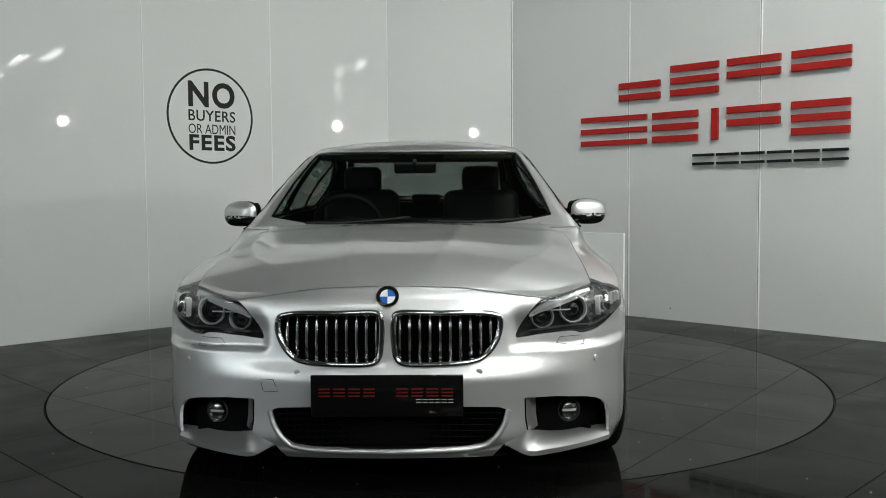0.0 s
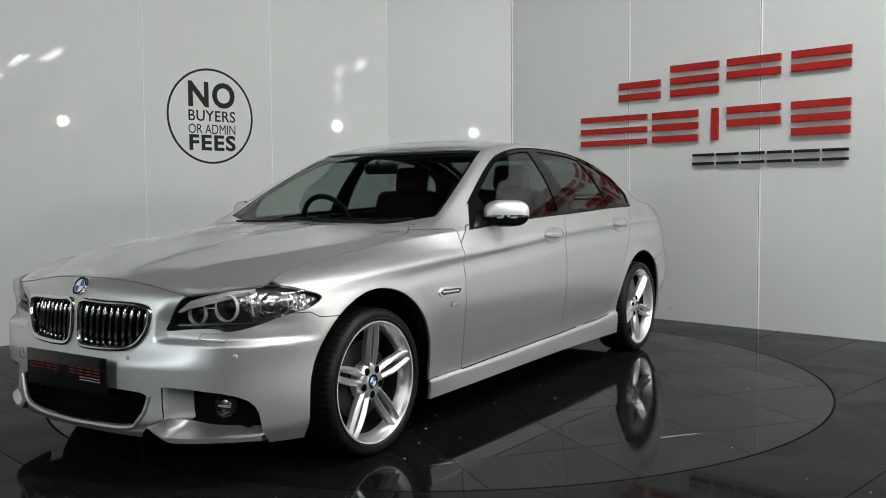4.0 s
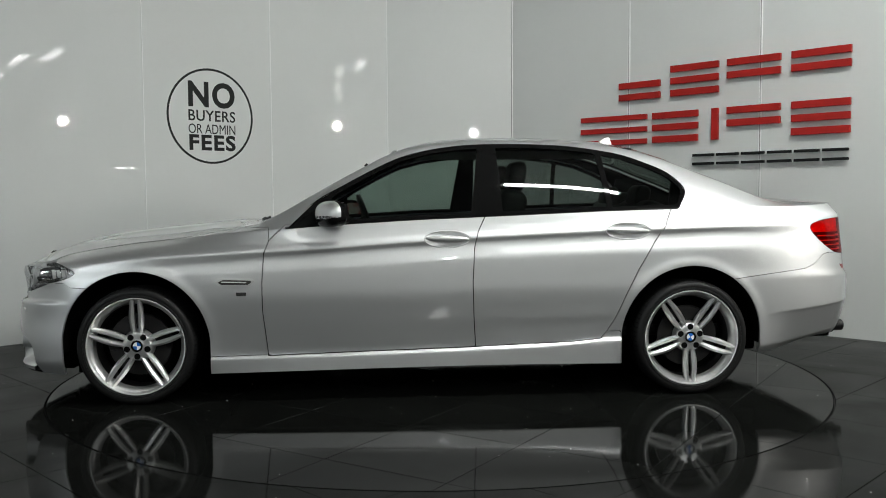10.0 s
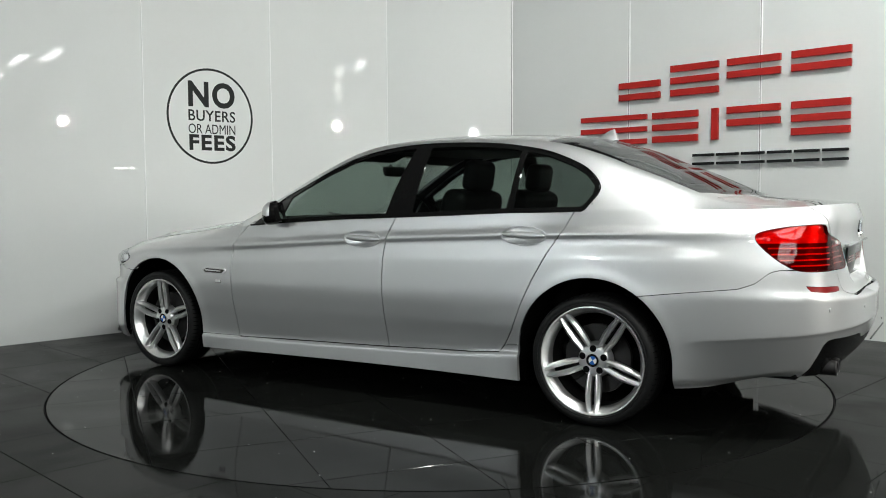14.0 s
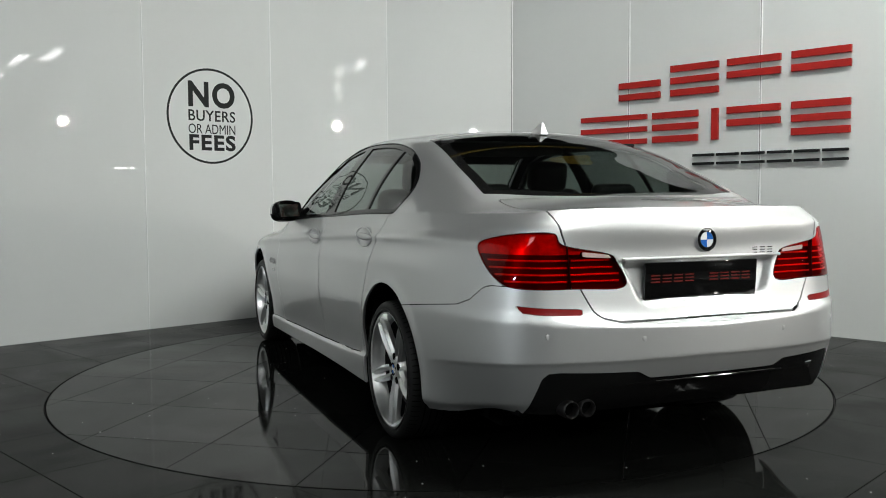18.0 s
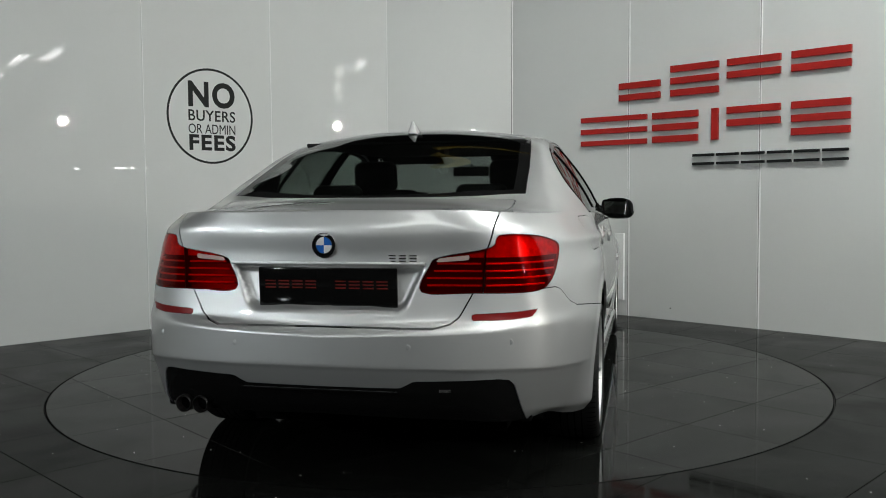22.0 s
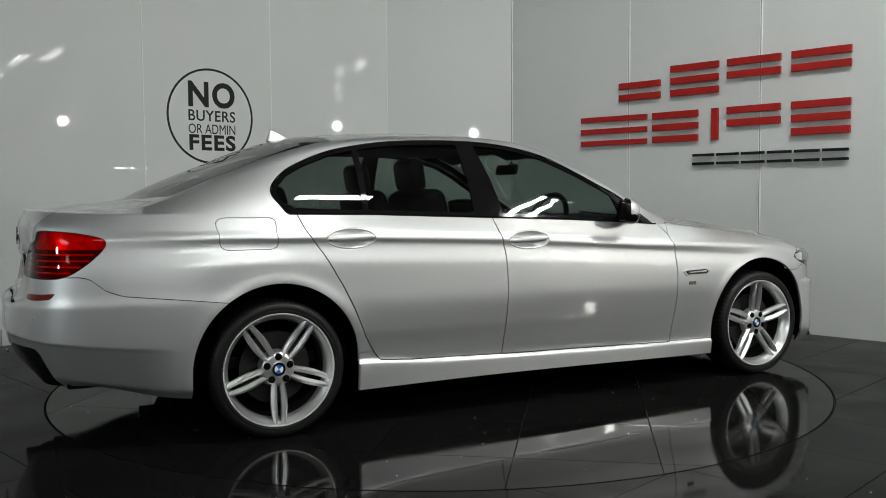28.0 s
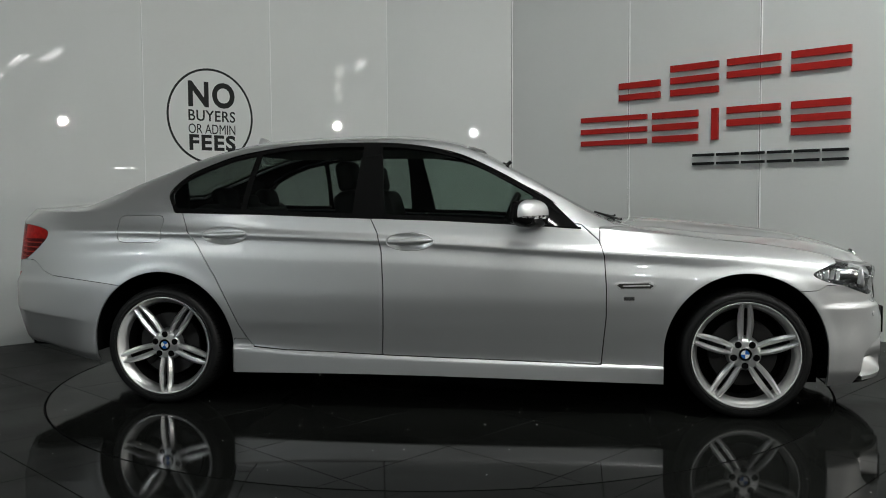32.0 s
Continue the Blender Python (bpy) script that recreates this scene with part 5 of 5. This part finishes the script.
for side, _ in SIDES:
    panel("front_wing", SKIN["fender"], PAINT, car, "silver front wing", False, .012, side)
    door_a = panel("front_door", SKIN["door_f"], PAINT, car, "silver front door", False, .012, side)
    door_b = panel("rear_door", SKIN["door_r"], PAINT, car, "silver rear door", False, .012, side)
    panel("rear_reflector", SKIN["refl"], REDPLASTIC, bumper_r, "red bumper reflector", False, .01, side)
    panel("side_skirt", SKIN["skirt"], PAINT, car, "silver side skirt", False, .012, side)
    panes(side)
    lamp_front(side)
    lamp_rear(side)
    kidneys(side)
    for key, d in (("fog", (-.10, 0, 0)), ("kidney", (-.055, 0, 0))):
        W, Q = walls_of(*SKIN[key], d)
        w = (W, Q) if side > 0 else mirrored(W, Q)
        put("opening_wall", *w, MATTE, bumper_f)
    # door pulls
    for cx, cz, door in ((-.157, .863, door_a), (-1.134, .897, door_b)):
        y = body_y(cx + .14, cz)
        bm = ellipsoid((0, 0, 0), (.116, .013, .017), 14, 2.2, pose(cx, (y + .001) * side, cz + .002, 0, -2, 0))
        part("handle", bm, PAINT, door, "silver door pull", True)
        # added tube: the highlight on the hollow's edge is put into the shape
        ellipse = [(cx + .121 * math.cos(a), (y + .0005) * side, cz + .045 * math.sin(a)) for a in np.linspace(0, 2 * math.pi, 40, endpoint=False)]
        part("handle_rim", tube(ellipse, .0028, 6, True), PAINT, door, "thin tube added round the pull's hollow for its edge highlight", True)
    # vent with repeater behind the front wheel
    y = body_y(.96, .655)
    VENT = [(1.061, .650), (1.030, .669), (.872, .662), (.860, .652), (.884, .628), (1.040, .630)]
    v = part("wing_vent", plaque(VENT, 1.0, -.004, .007, side), LIGHTRING, car, "chrome framed vent with a dark repeater lens")
    part("lens", plaque(VENT, .66, .0, .0085, side), AMBER, v, "dark repeater lens")
    part("slat", plaque([(1.03, .654), (.90, .650), (.90, .645), (1.03, .648)], 1.0, .0, .0105, side), LIGHTRING, v)
    part("badge", slab((-.026, -.002, -.010), (.026, .004, .010), .002, 1, pose(.93, body_y(.93, .585) * side, .585)), CHROME, car, "small plain chrome badge", True)
    # door mirror
    mir = part("door_mirror", mirror_shell(side, "cap"), PAINT, car, "silver door mirror with a black lower half", True, 50)
    part("rim", mirror_shell(side, "rim"), BLACK, mir, "gloss black rim", True, 50)
    part("lower_edge", mirror_shell(side, ""), BLACK, mir, "gloss black lower edge", True, 50)
    seat = pose(.448, .948 * side, 1.004, 0, 0, 33 * side)
    part("repeater", slab((-.003, -.050, -.004), (.003, .050, .004), .002, 1, seat @ pose(.0625, 0, -.024)), LIGHTRING, mir, "clear indicator strip")
    part("foot", slab((-.035, -.07, -.014), (.035, .05, .012), .01, 2, pose(.505, .85 * side, .946, 14 * side, 0, 0)), BLACK, mir, "", True)
    lean = seat @ pose(-.022, 0, .002, 0, 12, 0)
    part("mirror_back", slab((-.008, -.100, -.056), (.004, .100, .054), .024, 4, lean), BLACK, mir, "", True)
    part("mirror_glass", slab((-.0105, -.086, -.042), (-.0075, .086, .042), .0012, 1, lean), CHROME, mir, "mirror glass", True)

TOPV = SKIN["body"][0]
TOPV = TOPV[TOPV[:, 1] > .5]
trim_line = []
for x, z in rounded(DLO, 3)[2:54]:
    q = TOPV[np.argmin((TOPV[:, 0] - x) ** 2 + (TOPV[:, 2] - z) ** 2)]
    trim_line.append((float(x), float(q[1]) + .001, float(z) + .001))
for side, _ in SIDES:
    ys = np.convolve(np.pad([q[1] for q in trim_line], 3, mode="edge"), np.ones(7) / 7, "valid")
    part("window_trim", tube([(x, y * side, z) for (x, _, z), y in zip(trim_line, ys)], .0032, 6), BLACK, car, "thin gloss black trim over the side windows", True)
belt_line = []
for x in np.linspace(-1.42, .70, 44):
    z = float(np.interp(x, [-1.43, -1.0, -.5, 0, .38, .69], [1.016, 1.007, .987, .970, .949, .928]))
    belt_line.append((float(x), body_y(float(x), z - .004), z))
ys = np.convolve(np.pad([q[1] for q in belt_line], 3, mode="edge"), np.ones(7) / 7, "valid")
for side, _ in SIDES:
    part("belt_trim", tube([(x, (y + .0005) * side, z) for (x, _, z), y in zip(belt_line, ys)], .0048, 6), BLACK, car, "gloss black strip along the window sill", True)
put("opening_wall", *welded(*joined(walls_of(*SKIN["intake"], (-.05, 0, 0)), mirrored(*walls_of(*SKIN["intake"], (-.05, 0, 0))))), MATTE, bumper_f)
lower_front()

# badges, plates, fin
roundel("bonnet_badge", pose(2.243, 0, .738, 0, 62, 0), .039, car)
roundel("boot_badge", pose(tail_x(0, .918) + .002, 0, .918, 0, -88, 0), .043, boot)


def plate(name, m, parent, small):
    """A show plate: black acrylic with plain bars in place of its lettering."""
    p = part(name, slab((-.006, -.262, -.0725), (.006, .262, .0725), .004, 2, m), PLATE, parent, "black show plate with red and silver bars", True)
    for k in range(9):
        if k != 4:
            y = -.235 + .0515 * k + (.01 if k > 4 else 0)
            for zz in (.024, .012, .0):
                part("print_bar", slab((.0055, y, zz - .002), (.0072, y + .040, zz + .0025), 0, 1, m), PRINTRED, p)
    if small:
        for k in range(6):
            for zz in (-.012, -.022):
                part("print_bar", slab((.0055, .10 + .022 * k, zz - .0015), (.0072, .117 + .022 * k, zz + .0015), 0, 1, m), PRINTGREY, p)
    return p


plate("number_plate", pose(2.322, 0, .408, 0, 0, 0), car, True)
# plate recess in the boot lid
plate("number_plate", pose(tail_x(0, .76) - .010, 0, .764, 0, 3, 180), boot, False)
part("plate_light_bar", slab((-.010, -.365, -.006), (.010, .365, .006), .004, 2, pose(tail_x(0, .885) + .006, 0, .853)), PAINT, boot, "", True)
for k in range(5):
    if k != 3:
        for zz in (-.010, .0, .010):
            part("type_badge", slab((-.002, 0, zz - .002), (.002, .026, zz + .002), 0, 1, pose(tail_x(.27, .87) - .002, -.335 + .038 * k, .872)), CHROME, boot)
fin = bmesh.new()
prof = [(0, 0), (.15, 0), (.105, .030), (.045, .062), (.015, .066)]
ringA = [fin.verts.new((x, -.024 * (1 - z / .085), z)) for x, z in prof]
ringB = [fin.verts.new((x, .024 * (1 - z / .085), z)) for x, z in prof]
fin.faces.new(ringA)
fin.faces.new(ringB[::-1])
for k in range(5):
    fin.faces.new((ringA[k], ringB[k], ringB[(k + 1) % 5], ringA[(k + 1) % 5]))
bmesh.ops.bevel(fin, geom=fin.edges[:], offset=.006, segments=2, profile=.5, affect="EDGES")
bmesh.ops.transform(fin, matrix=pose(-1.275, 0, 1.398, 0, 5, 0), verts=fin.verts)
part("aerial_fin", fin, PAINT, car, "silver aerial fin", True, 50)

# rear valance and twin tail pipes
def valance():
    v = panel("rear_valance", offset(SKIN["valance"], -.003), BLACK, bumper_r, "black rear valance", True, .02)
    for y in (.576, .508):
        m = pose(-2.465, y, .318, 0, 90, 0)
        p = part("tail_pipe", lathe([(.026, .06), (.026, -.035), (.029, -.040), (.033, -.035), (.033, .06)], 28, m), IRON, v, "round dark steel tail pipe", True)
        # a black disc stands in for the shade in the pipe
        part("bore_shade", rod(.0255, .0255, .004, m @ pose(0, 0, .0), 24), SHADE, p)
    part("tow_cover", slab((-.002, -.02, -.006), (.002, .02, .006), .002, 1, pose(-2.583, -.45, .425, 0, 0, 12)), CHROME, v)
    part("valance_rib", slab((-.004, -.29, -.003), (.004, .29, .003), .002, 1, pose(-2.606, 0, .418)), BLACK, v)


valance()


def groove(outline, side):
    """A hairline joint on the front bumper along a closed outline."""
    pts = []
    for (y0, z0), (y1, z1) in zip(outline, outline[1:] + outline[:1]):
        for k in range(4):
            y, z = y0 + (y1 - y0) * k / 4, z0 + (z1 - z0) * k / 4
            pts.append((nose_x(y, z) + .0003, y * side, z))
    return tube(pts, .0011, 5, True)


for side, _ in SIDES:
    for y, z in ((.32, .572), (.66, .585)):
        part("parking_sensor", rod(.0105, .0105, .004, pose(tail_x(y, z) + .0018, y * side, z, 0, 90, 0), 20, .001), PAINT, bumper_r, "", True)
    for y, z in ((.318, .480), (.745, .50)):
        part("parking_sensor", rod(.011, .011, .004, pose(nose_x(y, z) + .0005, y * side, z, 0, 88, 40 * side * (y > .5)), 20, .001), PAINT, bumper_f, "", True)
    part("washer_cover", groove([(.596, .562), (.612, .583), (.705, .583), (.70, .553), (.65, .553)], side), MATTE, bumper_f, "outline of the washer cover", True)
part("tow_eye_cover", groove([(.452, .452), (.405, .453), (.388, .411), (.442, .409)], -1), MATTE, bumper_f, "outline of the tow eye cover", True)

# wheels
def build_wheel():
    """One alloy wheel, its axis along y with the outside at +y."""
    w = new("wheel")
    m = pose(0, 0, 0, -90)                      # lathe height -> +y
    tyre = [(.252, -.10), (.262, -.112), (.286, -.118), (.303, -.107), (.3105, -.088), (.3125, -.06), (.3125, .06), (.3105, .088), (.303, .106), (.288, .116), (.268, .113), (.258, .104), (.250, .092)]
    t = part("tyre", lathe(tyre, 72, m), RUBBER, w, "black low-profile tyre", True, 50)
    part("rim_protector", lathe([(.262, .110), (.266, .117), (.272, .1165), (.275, .112)], 72, m), RUBBER, t, "", True)
    # flat black bands: the grooves' shade is put into the colour
    for zz in (-.045, -.015, .015, .045):
        part("tread_groove", lathe([(.3128, zz - .003), (.3128, zz + .003)], 60, m), SHADE, t)
    # cuts across the tread's shoulder
    bm = bmesh.new()
    for k in range(76):
        a = 2 * math.pi * k / 76
        for s0, s1, r0, r1 in ((.068, .088, .3129, .3112), (.088, .105, .3112, .3042)):
            q = [bm.verts.new((r * math.sin(a + d), s, r * math.cos(a + d))) for r, s, d in ((r0, s0, 0), (r0, s0, .011), (r1, s1, .011), (r1, s1, 0))]
            bm.faces.new(q)
    tagged(part("tread_cut", bm, SHADE, t), kind="stuff")
    rim = part("rim", lathe([(.222, .048), (.2245, .056), (.227, .066), (.233, .080), (.241, .091), (.2465, .098), (.2485, .1045), (.2515, .1085), (.2555, .1085), (.2585, .105), (.2590, .098), (.252, .09)], 72, m), ALLOY, w, "silver five double-spoke alloy rim", True, 40)
    # dark iron here paints the shade inside the rim
    part("barrel", lathe([(.2315, -.09), (.2235, -.06), (.2180, .0), (.2195, .030), (.2222, .0495)], 72, m), IRON, rim, "", True)
    # pale trim colour paints the highlight on the rim's outer edge
    part("rim_edge", lathe([(.2515, .1075), (.2525, .1098), (.2550, .1105), (.2575, .1098), (.2585, .107)], 72, m), LIGHTRING, rim, "pale ring along the rim's edge, its highlight put into the colour", True)
    # five pairs of tapered spokes, bowed outwards
    for k in range(5):
        for s in (-1, 1):
            bm = bmesh.new()
            prev = None
            for j in range(11):
                u = j / 10
                r = .048 + .198 * u
                off = s * (.0145 + .0030 * u + .0078 * math.sin(math.pi * u))
                wide = .0110 + .0034 * math.sin(math.pi * u)
                face = .078 + .012 * math.sin(math.pi * .5 * min(1, u * 1.3)) + .012 * u
                deep = .034
                q = [bm.verts.new((off - wide * .9, face - deep, r)), bm.verts.new((off - wide, face - .011, r)), bm.verts.new((off - .0022 + s * .001, face + .003, r)),
                     bm.verts.new((off + .0022 + s * .001, face + .003, r)), bm.verts.new((off + wide, face - .011, r)), bm.verts.new((off + wide * .9, face - deep, r))]
                if prev:
                    for a in range(6):
                        bm.faces.new((prev[a], prev[(a + 1) % 6], q[(a + 1) % 6], q[a]))
                else:
                    bm.faces.new(q)
                prev = q
            bm.faces.new(prev[::-1])
            bmesh.ops.transform(bm, matrix=pose(0, 0, 0, 0, 72 * k, 0), verts=bm.verts)
            part("spoke", bm, ALLOY, rim, "", True, 30)
        a = math.radians(72 * k + 36)
        c = (math.sin(a) * .056, .0825, math.cos(a) * .056)
        # a flat black disc carries the shade of the bolt well
        part("bolt_well", lathe([(.0165, -.004), (.0165, .0010), (.0, .0010)], 20, Matrix.Translation(c) @ m), SHADE, rim, "", True)
        part("bolt", rod(.007, .007, .006, Matrix.Translation((c[0], c[1] - .001, c[2])) @ m, 6, .001), SHADE, rim, "", True)
    part("hub", lathe([(.086, .032), (.082, .054), (.077, .072), (.071, .0805), (.062, .083), (.037, .0835), (.035, .080), (.0, .080)], 40, m), ALLOY, rim, "", True, 40)
    roundel("centre_cap", Matrix.Translation((0, .080, 0)) @ m @ pose(0, 0, 0, 0, 0, 90), .030, w)
    disc = part("brake_disc", lathe([(.06, .02), (.165, .02), (.167, .008), (.165, -.004), (.06, -.004)], 60, m), IRON, w, "grey brake disc", True, 40)
    part("disc_bell", lathe([(.0, .035), (.078, .035), (.082, .02)], 40, m), IRON, disc, "", True)
    # black disc added behind the rim to keep its inside in shade
    part("shade_disc", rod(.235, .235, .006, m @ pose(0, 0, -.086), 48), SHADE, w)
    part("calliper", slab((-.04, -.025, -.05), (.03, .035, .05), .012, 2, pose(.135, 0, .02)), IRON, w, "", True)
    return w


def set_wheels():
    first = build_wheel()
    first.parent = car
    for x, y in ((HUB_X, .805), (-HUB_X, .812)):
        for side in (1, -1):
            mm = pose(x, y * side, WHEEL_Z, 0, 0, 0 if side > 0 else 180) @ pose(0, 0, 0, 0, 0 if x > 0 else 36, 0)
            if (x, side) == (HUB_X, 1):
                first.matrix_basis = mm
            else:
                copy_thing(first, mm)


set_wheels()
# wheel housings, and black slabs added for the shade in the wells and underneath
for x in (HUB_X, -HUB_X):
    for side in (1, -1):
        bm = bmesh.new()
        prev = None
        for k in range(25):
            a = math.pi * (-.04 + 1.08 * k / 24)
            q = [bm.verts.new((x + .392 * math.cos(a), y * side, HUB_Z + .392 * math.sin(a))) for y in (.52, .885)]
            if prev:
                bm.faces.new((prev[0], prev[1], q[1], q[0]))
            prev = q
        part("wheel_housing", bm, SHADE, car, "", True)
    part("shade_block", slab((x - .42, -.56, .115), (x + .42, .56, .72), 0), SHADE, car)
under = part("underbody", slab((-2.0, -.55, .175), (1.95, .55, .30), .02), SHADE, car, "black slab standing in for the shaded underside")
# added slabs that shut out light under the car
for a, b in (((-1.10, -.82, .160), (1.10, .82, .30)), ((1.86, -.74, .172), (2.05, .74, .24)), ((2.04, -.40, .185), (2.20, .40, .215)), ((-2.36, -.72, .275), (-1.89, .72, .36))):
    part("shade_slab", slab(a, b, .01), SHADE, under)

# cabin
part("cabin_floor", slab((-1.7, -.74, .30), (1.0, .74, .36), .01), DASH, car)
part("dashboard", ellipsoid((.62, 0, .86), (.28, .70, .115), 16, 4), DASH, car, "dark dashboard", True)
part("parcel_shelf", slab((-1.95, -.62, .93), (-1.38, .62, .965), .015, 2), DASH, car, "dark parcel shelf", True)
part("headlining", slab((-1.25, -.56, 1.345), (-.02, .56, 1.362), .006), DASH, car, "dark headlining")
for side in (1, -1):
    bm = bmesh.new()
    q = [bm.verts.new(p) for p in ((-1.95, .70 * side, .95), (-1.42, .70 * side, .98), (-1.46, .63 * side, 1.20), (-1.55, .60 * side, 1.215), (-1.90, .64 * side, 1.06))]
    bm.faces.new(q)
    ex = bmesh.ops.extrude_face_region(bm, geom=bm.faces[:])
    bmesh.ops.translate(bm, vec=(0, -.02 * side, 0), verts=[v for v in ex["geom"] if isinstance(v, bmesh.types.BMVert)])
    part("pillar_trim", bm, DASH, car, "dark rear pillar trim")
    part("sun_visor", slab((-.07, -.20, -.008), (.07, .20, .008), .006, 2, pose(.10, .36 * side, 1.335, 0, 22, 0)), DASH, car, "", True)
for side in (1, -1):
    s = part("front_seat", slab((-.45, .13 * side if side > 0 else -.66, .42), (.12, .66 if side > 0 else -.13, .60), .07, 4), LEATHER, car, "black leather front seat", True)
    part("backrest", slab((-.09, -.25, 0), (.07, .25, .60), .06, 4, pose(-.40, .395 * side, .55, 0, -16, 0)), LEATHER, s, "", True)
    part("headrest", slab((-.05, -.125, 0), (.05, .125, .18), .045, 4, pose(-.58, .395 * side, 1.115, 0, -10, 0)), LEATHER, s, "", True)
    part("headrest", slab((-.045, -.125, 0), (.045, .125, .13), .04, 4, pose(-1.33, .36 * side, 1.02, 0, -14, 0)), LEATHER, car, "black rear headrest", True)
part("rear_seat", slab((-.09, -.66, 0), (.09, .66, .58), .06, 4, pose(-1.2, 0, .50, 0, -20, 0)), LEATHER, car, "black leather rear bench", True)
part("headrest", slab((-.04, -.11, 0), (.04, .11, .09), .03, 4, pose(-1.33, 0, 1.02, 0, -14, 0)), LEATHER, car, "black rear headrest", True)
wheel_pts = [(.30 + .06 * math.cos(a) * 1, -.385 + .185 * math.sin(a), .93 + .175 * math.cos(a) * .95) for a in np.linspace(0, 2 * math.pi, 32, endpoint=False)]
sw = part("steering_wheel", tube(wheel_pts, .017, 8, True), LEATHER, car, "black steering wheel", True)
part("boss", ellipsoid((.32, -.385, .92), (.03, .07, .06), 10, 2.5), LEATHER, sw, "", True)
part("rear_view_mirror", slab((-.015, -.12, -.033), (.015, .12, .033), .014, 3, pose(.26, 0, 1.255, 0, 12, 0)), DASH, car, "black rear-view mirror", True)
SCUTTLE = np.vstack([SKIN["screen_front"][0], SKIN["bonnet"][0], SKIN["body"][0][SKIN["body"][0][:, 0] > .6]])
part("mirror_stem", tube([(.27, 0, 1.27), (.30, 0, 1.295)], .012), DASH, car)
for side in (1, -1):
    pts = [(.915 - .10 * u * u, (.10 + .52 * u) - (.62 if side < 0 else 0)) for u in np.linspace(0, 1, 10)]
    on = [float(SCUTTLE[np.argmin((SCUTTLE[:, 0] - x) ** 2 + (SCUTTLE[:, 1] - abs(y)) ** 2), 2]) for x, y in pts]
    on = np.polyval(np.polyfit(range(10), on, 2), range(10))
    part("wiper", tube([(x, y, float(z) + .011) for (x, y), z in zip(pts, on)], .0065, 6), MATTE, car, "black wiper", True)
tile_grid(radians(54), .015, 0.0, True, table_top, 5, TABLEMAT)
tile_grid(radians(-45), 2.70 - .6 * 4 , -.15, False, ground, 14, TILEMAT)


def motions():
    walk(table_top, [(t, pose(0, 0, 0, 0, 0, a)) for t, a in TURN])
    walk(car, [(t, pose(0, 0, 0, 0, 0, a) @ pose(CAR_OFF[0], CAR_OFF[1], 0)) for t, a in TURN])


motions()
